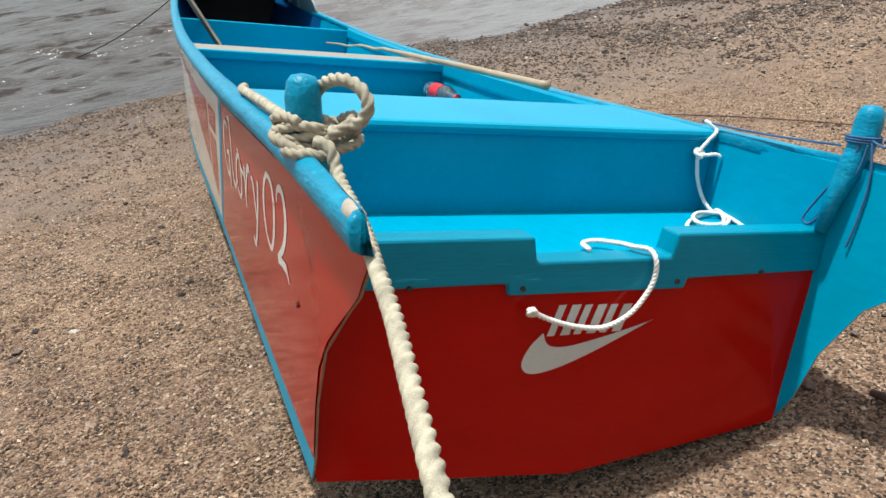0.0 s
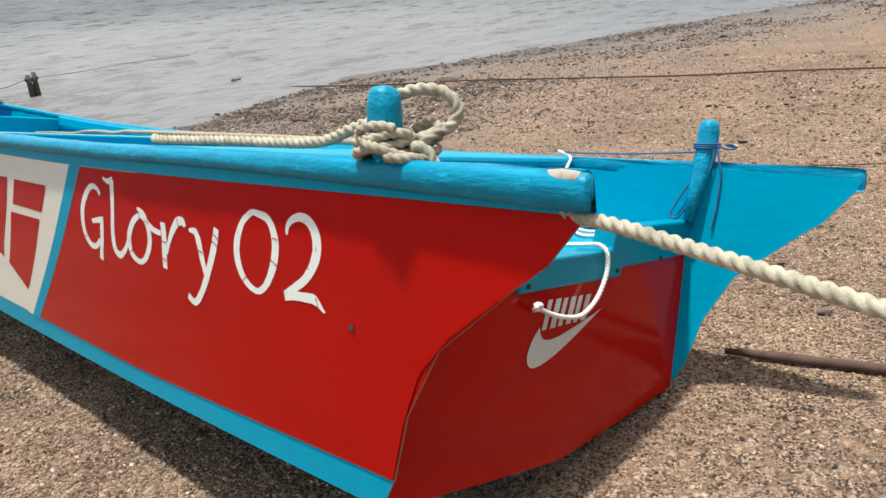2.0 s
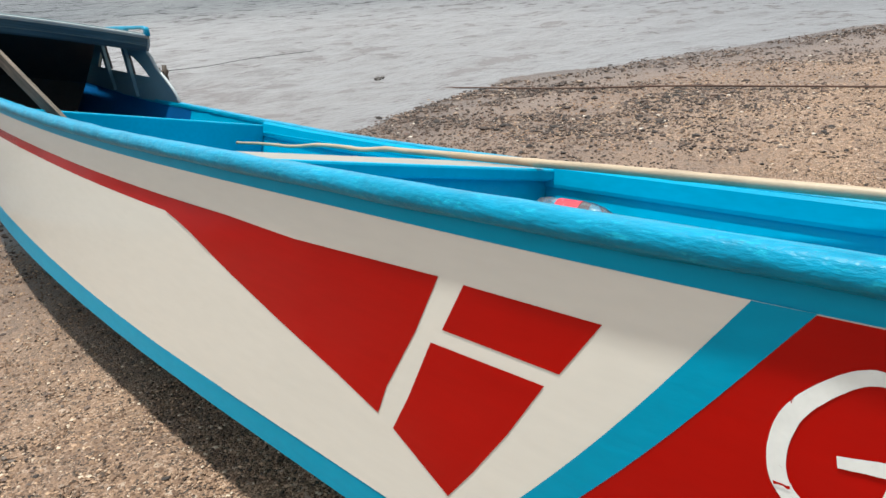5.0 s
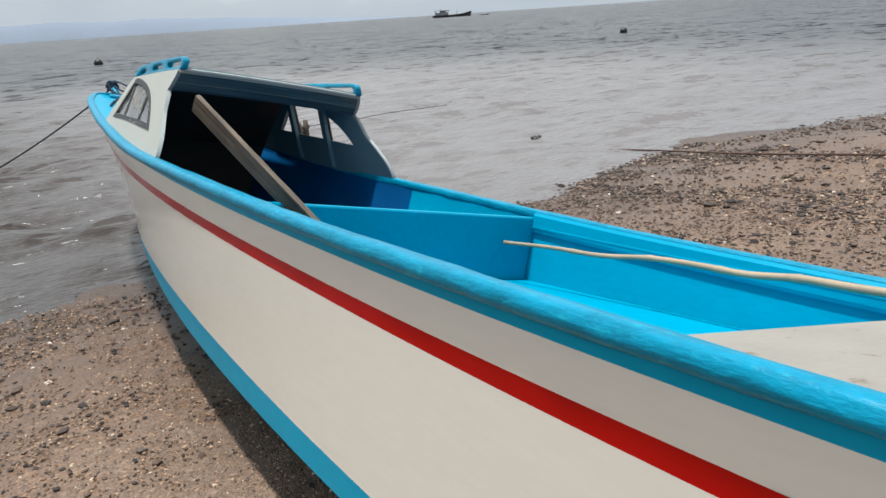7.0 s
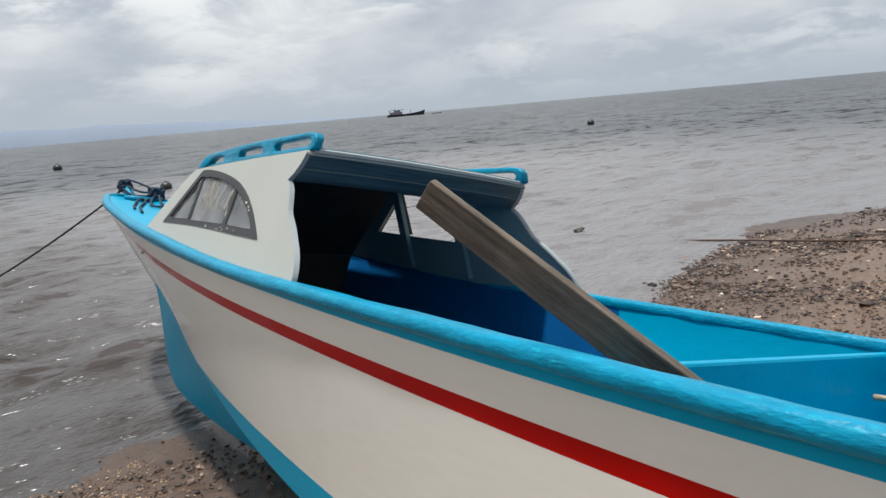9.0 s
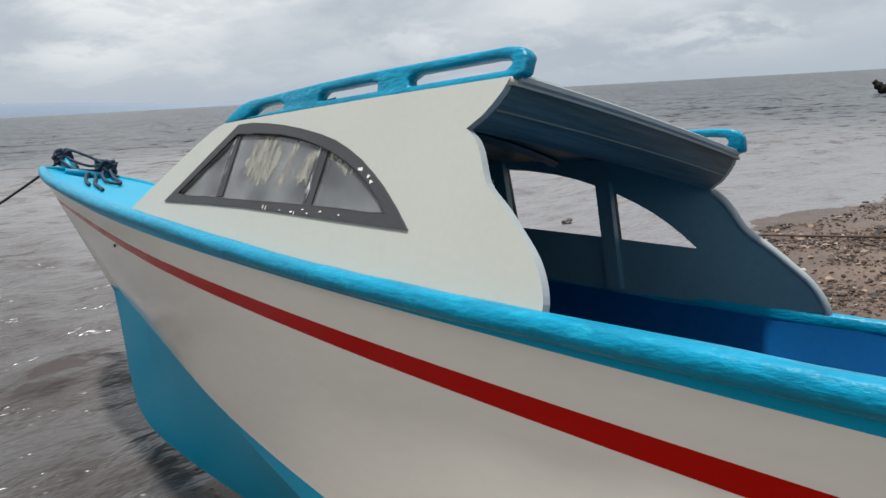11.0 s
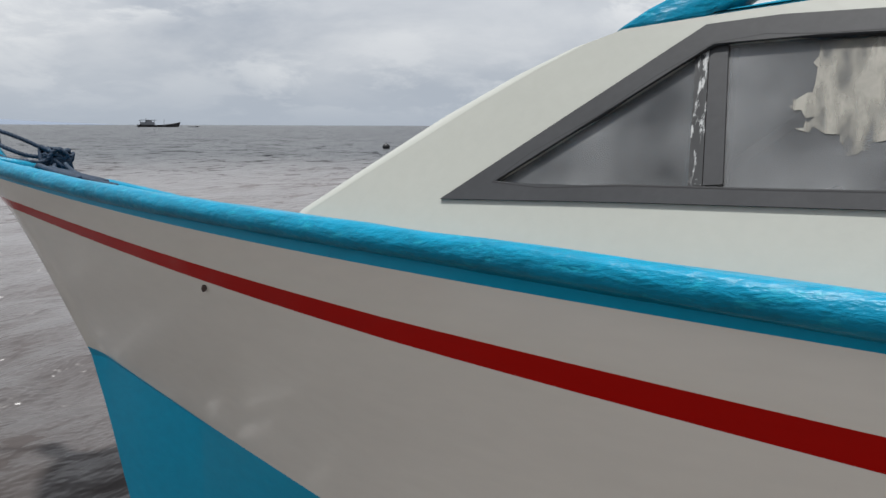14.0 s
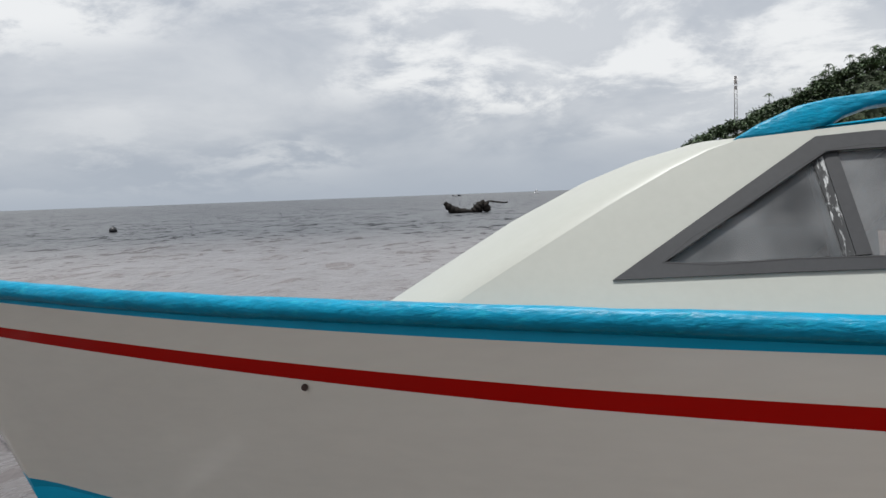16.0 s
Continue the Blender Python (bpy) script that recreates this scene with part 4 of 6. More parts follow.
slab("bench_top", 2.645, 3.06, 0.631, 0.652, m_benchtop, "worn whitish bench top with a cyan edge", 0.006)
slab("bench_edge", 2.622, 2.644, 0.612, 0.653, m_cyan, "rounded cyan bench edge", 0.008)
slab("bulkhead", 4.565, 4.595, 0.226, 0.737, m_cyan, "cyan bulkhead before the cabin", 0.008)
slab("cabin_sole", 5.9, 6.7, 0.42, 0.44, m_inside, "dark brown cabin sole", 0.003)


def stringer(mirrored):
    path = []
    for y in np.linspace(2.66, 4.56, 12):
        t = (y - 2.66) / 1.9
        z = 0.640 + 0.058 * t ** 1.6
        x = inner_half(y, z) - 0.004
        p = Vector((-x, y, z))
        path.append(mirror(p) if mirrored else p)
    vs, fs = tube(path, 0.016, 8)
    return piece("stringer", vs, fs, m_cyan, boat, "cyan side stringer")


stringer(True)
stringer(False)


def inner_clamp():
    """The board that doubles the starboard side below the gunwale, ending at the bulkhead."""
    vs, fs = [], []
    ys = np.linspace(1.06, 4.562, 26)
    for y in ys:
        lo, hi = top_z(y) - 0.085, top_z(y) - 0.012
        for z, inset in ((lo, 0.0), (lo, 0.017), (lo + 0.012, 0.021), (hi - 0.010, 0.021), (hi, 0.014), (hi, 0.0)):
            vs.append(Vector((inner_half(y, min(z, gl_z(y))) - inset + 0.004, y, z)))
    for i in range(len(ys) - 1):
        for k in range(6):
            a, b = i * 6 + k, i * 6 + (k + 1) % 6
            fs.append((a, a + 6, b + 6, b))
    fs += [tuple(range(6)), tuple(range(len(vs) - 1, len(vs) - 7, -1))]
    return piece("inner_clamp", vs, fs, m_cyan, boat, "cyan doubling board below the gunwale", smooth=False)


inner_clamp()

# ---- foredeck ----
def foredeck():
    vs, fs = [], []
    ys = list(np.linspace(7.2, 8.6, 15)) + list(np.linspace(8.66, 9.27, 12))
    n = 9
    for y in ys:
        mx = mid_x(y)
        h = max(0.004, mx - gl_x(y) - 0.012)
        for k in range(n):
            u = -1 + 2 * k / (n - 1)
            vs.append(Vector((mx + u * h, y, top_z(y) - 0.011 - (0.004 + 0.022 * min(max((y - 8.8) / 0.4, 0), 1)) * (1 - u * u))))
    for i in range(len(ys) - 1):
        for k in range(n - 1):
            a = i * n + k
            fs.append((a, a + 1, a + 1 + n, a + n))
    return piece("foredeck", vs, fs, m_cyan, boat, "cyan hollow foredeck at the bow")


foredeck()


# ---- cabin ----
def cab_x(y, z):
    """The cabin's port wall, which leans inboard."""
    return -1.1776 + 0.0632 * y + 0.3015 * z


AFT_EDGE = [(5.853, 1.138), (5.822, 1.115), (5.800, 1.088), (5.779, 1.053), (5.759, 1.028), (5.712, 0.993), (5.667, 0.954), (5.626, 0.916), (5.601, 0.882), (5.586, 0.848), (5.584, 0.815)]
AFT_EDGE = [(p.y, p.z) for p in smooth_path([(0, y, z) for y, z in AFT_EDGE], 3)]
RIDGE = [(7.40, 1.005), (7.36, 1.042), (7.25, 1.102), (7.10, 1.182), (7.00, 1.230), (6.94, 1.254), (6.89, 1.266)]
ROOF_EDGE = [(6.89, 1.266), (6.6, 1.257), (6.2, 1.243), (5.775, 1.224), (5.787, 1.198), (5.802, 1.178), (5.822, 1.158)]
WINDOW = [(7.112, 1.048), (6.95, 1.148), (6.783, 1.250), (6.70, 1.246), (6.61, 1.234), (6.52, 1.219), (6.425, 1.199), (6.34, 1.178), (6.27, 1.157), (6.205, 1.131), (6.146, 1.103), (6.09, 1.071), (6.044, 1.042), (5.985, 0.999), (5.932, 0.956), (6.15, 0.975), (6.35, 0.994), (6.6, 1.016), (6.85, 1.033)]
GLASS = [(7.034, 1.067), (6.90, 1.146), (6.772, 1.222), (6.66, 1.213), (6.532, 1.197), (6.43, 1.177), (6.339, 1.153), (6.27, 1.131), (6.202, 1.104), (6.15, 1.080), (6.102, 1.053), (6.055, 1.022), (6.010, 0.987), (6.15, 0.998), (6.294, 1.010), (6.48, 1.024), (6.679, 1.038), (6.85, 1.052)]
cabin = tagged(new("cabin"), "low cream cabin with arched grey windows and a roof rail")
cabin.parent = boat


def sheet(loops, place, thick, inward=1.0):
    """A plate from outlines in (y, z), with holes, laid on place(y, z) and given a thickness inboard."""
    bm = bmesh.new()
    edges = []
    for lp in loops:
        vs = [bm.verts.new((0, y, z)) for y, z in lp]
        edges += [bm.edges.new((vs[i], vs[(i + 1) % len(vs)])) for i in range(len(vs))]
    bmesh.ops.triangle_fill(bm, use_beauty=True, edges=edges)
    r = bmesh.ops.extrude_face_region(bm, geom=bm.faces[:])
    moved = {v for v in r["geom"] if isinstance(v, bmesh.types.BMVert)}
    for v in bm.verts:
        v.co.x = place(v.co.y, v.co.z) + (thick * inward if v in moved else 0)
    bmesh.ops.recalc_face_normals(bm, faces=bm.faces)
    return bm


def flipped(bm):
    for v in bm.verts:
        v.co = mirror(v.co)
    bmesh.ops.reverse_faces(bm, faces=bm.faces)
    return bm


SB = linear([5.5, 6.01, 6.31, 6.77, 7.034, 7.5], [5.4, 5.90, 6.15, 6.52, 6.74, 7.2])


def sb(pts):
    """The starboard window stands a little further aft."""
    return [(SB(y), z) for y, z in pts]


BASE = [(y, top_z(y) - 0.03) for y in (5.584, 5.8, 6.1, 6.4, 6.7, 7.0, 7.2, 7.40)]
WALL = AFT_EDGE[:-1] + BASE + RIDGE[1:-1] + ROOF_EDGE
for side in (0, 1):
    glass, window = (sb(GLASS), sb(WINDOW)) if side else (GLASS, WINDOW)
    bm = sheet([WALL, glass], cab_x, 0.016)
    for f in bm.faces:
        c = f.calc_center_median()
        f.material_index = 1 if c.x > cab_x(c.y, c.z) + 0.014 else 2 if c.y < 5.86 and abs(f.normal.x) < 0.6 else 0
    wall = part("cabin_wall", flipped(bm) if side else bm, [m_cabin, m_grey_in, m_bead], cabin, "cream cabin side with a curved aft edge")
    bm = sheet([window, glass], lambda y, z: cab_x(y, z) - 0.004, 0.006)
    frame_ob = part("window_frame", flipped(bm) if side else bm, m_grey_trim, cabin, "chipped dark grey window frame")
    for (ya, za), (yb, zb), w in (((6.764, 1.050), (6.776, 1.220), 0.018), ((6.312, 1.008), (6.314, 1.148), 0.020)):
        if side:
            ya, yb = SB(ya), SB(yb)
        for off, hw, mat, lb in ((w * 0.55, w * 0.42, m_mullion, "flaking grey strip of the mullion"), (-w * 0.5, w * 0.58, m_grey_trim, "dark grey mullion")):
            lp = [(ya + off - hw, za), (ya + off + hw, za), (yb + off + hw, zb), (yb + off - hw, zb)]
            bm = sheet([lp], lambda y, z: cab_x(y, z) + 0.002, 0.012)
            part("mullion", flipped(bm) if side else bm, mat, cabin, lb)
        # inner post
        lp = [(ya - 0.022, za - 0.14), (ya + 0.022, za - 0.14), (yb + 0.022, zb + 0.02), (yb - 0.022, zb + 0.02)]
        bm = sheet([lp], lambda y, z: cab_x(y, z) + 0.017, 0.022)
        part("window_post", flipped(bm) if side else bm, m_grey_in, cabin, "grey-blue inner post")
    # glazing
    if not side:
        bm = sheet([GLASS], lambda y, z: cab_x(y, z) + 0.006, 0.003)
        part("pane", bm, m_glass, cabin, "hazy grey acrylic window pane")
    # the far side's edge carries a rounded bead within
    if side:
        path = [mirror(Vector((cab_x(y, z) + 0.012, y + 0.002, z))) for y, z in AFT_EDGE[1:]]
        vs, fs = tube(smooth_path(path, 4), 0.010, 8)
        piece("edge_bead", vs, fs, m_bead, cabin, "pale rounded edge of the cabin side")


def peeled_film():
    """Torn remains of pale film behind the port window."""
    rng = random.Random(5)
    for pts in ([(6.66, 1.205), (6.55, 1.195), (6.51, 1.17), (6.505, 1.125), (6.53, 1.075), (6.56, 1.085), (6.575, 1.065), (6.60, 1.085), (6.63, 1.07), (6.64, 1.10), (6.675, 1.108), (6.66, 1.12), (6.69, 1.132), (6.665, 1.15)],
                [(6.455, 1.175), (6.43, 1.165), (6.44, 1.12), (6.41, 1.07), (6.44, 1.075), (6.455, 1.055), (6.475, 1.075), (6.50, 1.06), (6.475, 1.10), (6.465, 1.13)],
                [(6.36, 1.15), (6.335, 1.14), (6.34, 1.10), (6.345, 1.06), (6.365, 1.075), (6.38, 1.06), (6.40, 1.085), (6.385, 1.12)],
                [(6.29, 1.13), (6.20, 1.098), (6.15, 1.07), (6.19, 1.085), (6.20, 1.075), (6.235, 1.10), (6.28, 1.115)]):
        fine = []
        for a, b in zip(pts, pts[1:] + pts[:1]):
            for t in (0.0, 0.22, 0.41, 0.58, 0.8):
                j = 0.0045
                fine.append((a[0] + (b[0] - a[0]) * t + rng.uniform(-j, j), a[1] + (b[1] - a[1]) * t + rng.uniform(-j, j)))
        bm = sheet([fine], lambda y, z: cab_x(y, z) + 0.0052, 0.0005)
        part("peeled_film", bm, m_film, cabin, "torn yellowed window film")


peeled_film()
M0 = mid_x(6.8)
# dark brown bulkhead in two pieces, the upper one sloping aft
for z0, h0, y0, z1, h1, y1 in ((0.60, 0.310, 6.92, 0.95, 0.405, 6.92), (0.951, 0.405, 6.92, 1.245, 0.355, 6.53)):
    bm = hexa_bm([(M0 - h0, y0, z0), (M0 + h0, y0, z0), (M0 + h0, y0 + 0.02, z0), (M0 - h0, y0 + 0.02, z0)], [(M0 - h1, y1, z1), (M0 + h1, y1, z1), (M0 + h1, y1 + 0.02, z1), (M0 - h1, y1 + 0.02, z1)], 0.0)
    part("bulkhead", bm, m_inside, cabin, "dark brown bulkhead closing the cabin's fore end")

# white flecks where the window frame's paint has come off
rng = random.Random(8)
for y, z, a, c in ((6.135, 1.082, 0.015, 0.006), (6.100, 1.064, 0.007, 0.008), (6.086, 1.053, 0.008, 0.006), (6.491, 1.013, 0.0025, 0.008), (6.477, 1.011, 0.0025, 0.008), (6.355, 0.999, 0.008, 0.003), (6.342, 0.996, 0.003, 0.006), (6.287, 0.994, 0.007, 0.003), (6.236, 0.996, 0.008, 0.003), (6.163, 0.988, 0.006, 0.0025), (6.41, 1.004, 0.004, 0.002), (6.31, 1.003, 0.009, 0.002)):
    lp = []
    for k in range(9):
        q = 2 * math.pi * k / 9
        f = rng.uniform(0.35, 0.95)
        lp.append((y + a * f * math.cos(q), z + c * f * math.sin(q)))
    part("paint_fleck", sheet([lp], lambda y, z: cab_x(y, z) - 0.0052, 0.001), m_white, cabin, "bare white fleck")
path = smooth_path([Vector((cab_x(y, z) - 0.001, y, z)) for y, z in GLASS], 2, True)
vs, fs = tube(path + path[:1], 0.0032, 6, cap=False)
piece("gasket", vs, fs, m_blackline, cabin, "black seal round the pane")



def roof():
    """Crowned roof and sloping front as one skin with thickness."""
    port = RIDGE[:-1] + [(6.89, 1.266), (6.75, 1.262), (6.6, 1.257), (6.4, 1.25), (6.2, 1.243), (6.0, 1.234), (5.775, 1.224)]
    n = 17
    grid = []
    for y, z in port:
        x = cab_x(y, z)
        front = float(np.interp(y, [6.6, 6.75, 6.89, 6.94, 7.0, 7.1, 7.4], [0, 0.045, 0.105, 0.15, 0.19, 0.235, 0.25]))
        crown = float(np.interp(y, [5.775, 6.2, 6.6, 6.89, 7.0, 7.1, 7.4], [0.006, 0.02, 0.045, 0.063, 0.055, 0.042, 0.036]))
        row = []
        for k in range(n):
            u = -1 + 2 * k / (n - 1)
            f = (1 - abs(u) ** 2.2)
            yy = y + front * f
            zz = z + crown * f
            row.append(Vector((x * -u, yy, zz)))
        grid.append(row)
    m = len(grid)
    vs = [p for r in grid for p in r]
    fs = [(i * n + k, (i + 1) * n + k, (i + 1) * n + k + 1, i * n + k + 1) for i in range(m - 1) for k in range(n - 1)]
    me = mesh_of("tmp", vs, fs, m_cabin)
    bm = bmesh.new()
    bm.from_mesh(me)
    bpy.data.meshes.remove(me)
    bmesh.ops.recalc_face_normals(bm, faces=bm.faces)
    if sum(f.normal.z for f in bm.faces) < 0:
        bmesh.ops.reverse_faces(bm, faces=bm.faces)
    top = bm.faces[:]
    r = bmesh.ops.extrude_face_region(bm, geom=top)
    bmesh.ops.reverse_faces(bm, faces=top)
    lower = {v for f in top for v in f.verts}
    for v in lower:
        v.co -= Vector((0, 0.006, 0.016))
    for f in top:
        f.material_index = 1
    bmesh.ops.recalc_face_normals(bm, faces=bm.faces)
    return part("roof", bm, [m_cabin, m_soffit], cabin, "cream crowned roof and sloping cabin front", smooth=True)


roof()
# visor: a hollow-faced board across the boat below the roof's aft edge
def visor():
    face = smooth_path([(0, 5.772, 1.222), (0, 5.787, 1.196), (0, 5.803, 1.176), (0, 5.824, 1.156), (0, 5.853, 1.136)], 3)
    cols, n = [], 15
    for k in range(n):
        u = 1 - 2 * k / (n - 1)
        ring = []
        for back in (0, 1):
            for p in (face if not back else face[::-1]):
                x = (cab_x(p.y, p.z) + 0.0165) * u
                ring.append(Vector((x, p.y + 0.016 * back, p.z + 0.016 * back + 0.006 * (1 - abs(u) ** 2.2))))
        cols.append(ring)
    m = len(cols[0])
    vs = [p for c in cols for p in c]
    fs = [(k * m + j, k * m + (j + 1) % m, (k + 1) * m + (j + 1) % m, (k + 1) * m + j) for k in range(n - 1) for j in range(m)]
    fs += [tuple(range(m - 1, -1, -1)), tuple(range(len(vs) - m, len(vs)))]
    ob = piece("visor", vs, fs, m_soffit, cabin, "grey-blue hollow board below the roof's aft edge", smooth=False)
    # battens along the board, and a pale lip under the roof's edge
    for t, r, mat, nm in ((0.55, 0.0035, m_soffit, "batten"), (0.0, 0.009, m_bead, "lip")):
        p = face[round(t * (len(face) - 1))]
        row = [Vector(((cab_x(p.y, p.z) + 0.018) * (1 - 2 * k / 14), p.y, p.z + 0.006 * (1 - abs(1 - 2 * k / 14) ** 2.2))) for k in range(15)]
        piece(nm, *tube(row, r, 6), mat, cabin, smooth=False)
    return ob


visor()
for y in (6.0, 6.3, 6.6):
    x = cab_x(y, 1.2) + 0.03
    path = [Vector((x * (1 - 2 * k / 10), y, 1.205 + 0.038 * (y - 5.8) + float(np.interp(y, [5.775, 6.2, 6.6], [0.006, 0.02, 0.045])) * (1 - abs(1 - 2 * k / 10) ** 2.2))) for k in range(11)]
    vs, fs = tube(path, 0.014, 4)
    piece("roof_beam", vs, fs, m_soffit, cabin, "grey-blue deck beam", smooth=False)


def roof_rail(mirrored):
    outer = [(6.905, 1.266), (6.86, 1.288), (6.80, 1.308), (6.75, 1.313), (6.59, 1.311), (6.39, 1.309), (6.17, 1.302), (5.9, 1.289), (5.80, 1.284), (5.765, 1.277), (5.750, 1.262), (5.750, 1.226), (5.78, 1.221), (6.2, 1.240), (6.6, 1.254)]
    holes = [[(6.755, 1.270), (6.735, 1.281), (6.70, 1.290), (6.66, 1.291), (6.585, 1.288), (6.566, 1.279), (6.572, 1.268)],
             [(6.408, 1.266), (6.404, 1.280), (6.385, 1.287), (6.20, 1.281), (6.178, 1.274), (6.176, 1.258)],
             [(6.070, 1.252), (6.074, 1.268), (6.05, 1.276), (5.83, 1.267), (5.795, 1.262), (5.785, 1.250), (5.795, 1.240)]]
    bm = sheet([outer] + holes, lambda y, z: cab_x(y, min(z, 1.26)) + 0.002, 0.030)
    tidy(bm, 0.008)
    if mirrored:
        flipped(bm)
    return part("roof_rail", bm, m_cyan_rail, cabin, "cyan slotted grab rail", smooth=True)


roof_rail(False)
roof_rail(True)

# rust spots on the port side
for y, z in ((0.165, 0.35), (7.683, 0.914)):
    x = side_x(y, z)
    bm = bmesh.new()
    bmesh.ops.create_cone(bm, cap_ends=True, segments=9, radius1=0.007, radius2=0.004, depth=0.004, matrix=pose(x - 0.0035, y, z, 0, 90, 0))
    part("bolt_hole", bm, m_rust, boat, "small dark hole in the paint")

# ---- loose things in the boat ----
def loose_rope(name, label, category, runs, radius, mat, pitch=2.6, group=""):
    ob = in_boat(name, label, category, group)
    for part_name, pts, m in runs:
        vs, fs = rope_geo(pts, radius * (0.80 if m else 1.0), pitch)
        piece(part_name, vs, fs, m or mat, ob)
    return ob


# mooring rope round the port post
coil = []
for k in range(0, 57):
    a = 0.6 + k * 2 * math.pi * 3.6 / 56
    r = 0.041 + 0.004 * math.sin(k * 1.7)
    coil.append((-0.604 + r * math.cos(a), 0.074 + r * math.sin(a), 0.660 + 0.042 * (k / 56) + 0.005 * math.sin(2.3 * a)))
coil2 = []
for k in range(0, 25):
    a = 3.6 + k * 2 * math.pi * 1.2 / 24
    r = 0.062 + 0.006 * math.sin(k * 1.1)
    coil2.append((-0.585 + r * math.cos(a), 0.055 + r * math.sin(a) * 0.85, 0.676 + 0.020 * math.sin(a * 0.9 + 1)))
hitch = [(-0.548, 0.062, 0.704), (-0.535, 0.030, 0.715), (-0.548, 0.004, 0.705), (-0.572, 0.010, 0.685), (-0.566, 0.040, 0.672), (-0.540, 0.045, 0.680), (-0.530, 0.015, 0.695)]
loop = [(-0.592, 0.118, 0.700), (-0.580, 0.110, 0.735), (-0.572, 0.075, 0.758), (-0.556, 0.035, 0.769), (-0.536, 0.002, 0.762), (-0.524, -0.014, 0.738), (-0.532, -0.008, 0.712), (-0.552, 0.012, 0.697), (-0.575, 0.02, 0.688)]
tail = [(-0.566, 0.075, 0.690), (-0.585, 0.118, 0.712), (-0.592, 0.170, 0.700), (-0.592, 0.230, 0.681), (-0.594, 0.300, 0.673), (-0.598, 0.420, 0.671), (-0.602, 0.560, 0.670), (-0.606, 0.700, 0.667), (-0.610, 0.820, 0.665), (-0.606, 0.850, 0.666), (-0.597, 0.870, 0.668)]
standing = [(-0.6, 0.012, 0.676), (-0.578, 0.0, 0.668), (-0.568, -0.038, 0.627), (-0.573, -0.193, 0.599), (-0.596, -0.346, 0.589), (-0.608, -0.449, 0.575), (-0.627, -0.567, 0.559), (-0.639, -0.642, 0.548), (-0.648, -0.699, 0.54), (-0.712, -1.099, 0.482), (-0.791, -1.599, 0.41), (-0.966, -2.699, 0.252), (-1.268, -4.599, -0.021), (-1.809, -7.999, -0.511)]
loose_rope("mooring_rope", "thick cream laid rope hitched round the stern post", "rope", [("coil", coil, m_rope_dirty), ("coil", coil2, m_rope_dirty), ("hitch", hitch, m_rope_dirty), ("loop", loop, None), ("tail", tail, None), ("standing_part", standing, None)], 0.0108, m_rope)

# white cord over the stern seat and the notch
hang = [(0.570, 0.545, 0.668), (0.580, 0.505, 0.650), (0.545, 0.490, 0.622), (0.520, 0.488, 0.590), (0.522, 0.486, 0.545), (0.535, 0.482, 0.500), (0.552, 0.470, 0.462), (0.560, 0.440, 0.440)]
fray = [(0.520, 0.486, 0.588), (0.536, 0.478, 0.586), (0.560, 0.470, 0.590), (0.575, 0.465, 0.584)]
knot = [(0.520, 0.478, 0.578), (0.532, 0.486, 0.590), (0.520, 0.496, 0.600), (0.508, 0.486, 0.590), (0.518, 0.476, 0.582)]
heap = [(0.555, 0.440, 0.440), (0.49, 0.412, 0.437), (0.42, 0.36, 0.437), (0.385, 0.315, 0.437), (0.40, 0.285, 0.438), (0.47, 0.30, 0.440), (0.545, 0.36, 0.443), (0.560, 0.41, 0.444), (0.50, 0.42, 0.446), (0.44, 0.37, 0.446), (0.43, 0.32, 0.444), (0.49, 0.32, 0.444), (0.555, 0.40, 0.448), (0.570, 0.44, 0.447), (0.560, 0.35, 0.440), (0.535, 0.28, 0.438)]
over = [(-0.002, 0.135, 0.448), (0.012, 0.185, 0.446), (0.055, 0.200, 0.446), (0.090, 0.165, 0.450), (0.098, 0.128, 0.454), (0.118, 0.100, 0.455), (0.120, 0.078, 0.440), (0.121, 0.074, 0.405), (0.106, 0.072, 0.370), (0.072, 0.072, 0.328), (0.016, 0.072, 0.303), (-0.050, 0.074, 0.308), (-0.110, 0.077, 0.326), (-0.150, 0.078, 0.345)]
stopper = [(-0.148, 0.076, 0.352), (-0.158, 0.070, 0.345), (-0.152, 0.082, 0.337), (-0.144, 0.074, 0.341), (-0.150, 0.068, 0.350), (-0.160, 0.078, 0.348)]
loose_rope("cord", "thin white braided cord heaped on the stern seat", "cord", [("hanging_part", hang, None), ("frayed_end", fray, None), ("knot", knot, None), ("coil", heap, None)], 0.0055, m_cord)
loose_rope("cord", "thin white cord hanging over the transom notch", "cord", [("run", over, None), ("end_knot", stopper, None)], 0.0058, m_cord)

# blue twine on the starboard post
wind = []
for k in range(0, 37):
    a = k * 2 * math.pi * 3 / 36
    wind.append((0.602 + 0.034 * math.cos(a), 0.073 + 0.034 * math.sin(a), 0.690 + 0.016 * (k / 36)))
strand_a = [(0.575, 0.055, 0.700), (0.572, 0.065, 0.655), (0.566, 0.105, 0.585), (0.558, 0.140, 0.520), (0.556, 0.142, 0.500), (0.560, 0.125, 0.498), (0.566, 0.095, 0.540), (0.575, 0.050, 0.625), (0.580, 0.040, 0.690)]
strand_b = [(0.585, 0.036, 0.695), (0.584, 0.020, 0.620), (0.580, 0.022, 0.540), (0.574, 0.030, 0.470)]
bunch = [(0.585, 0.036, 0.700), (0.588, 0.010, 0.692), (0.590, -0.012, 0.694), (0.588, -0.004, 0.704), (0.590, 0.012, 0.702), (0.592, -0.016, 0.696)]
along = [(0.572, 0.10, 0.680), (0.575, 0.30, 0.668), (0.578, 0.50, 0.664), (0.572, 0.56, 0.668)]
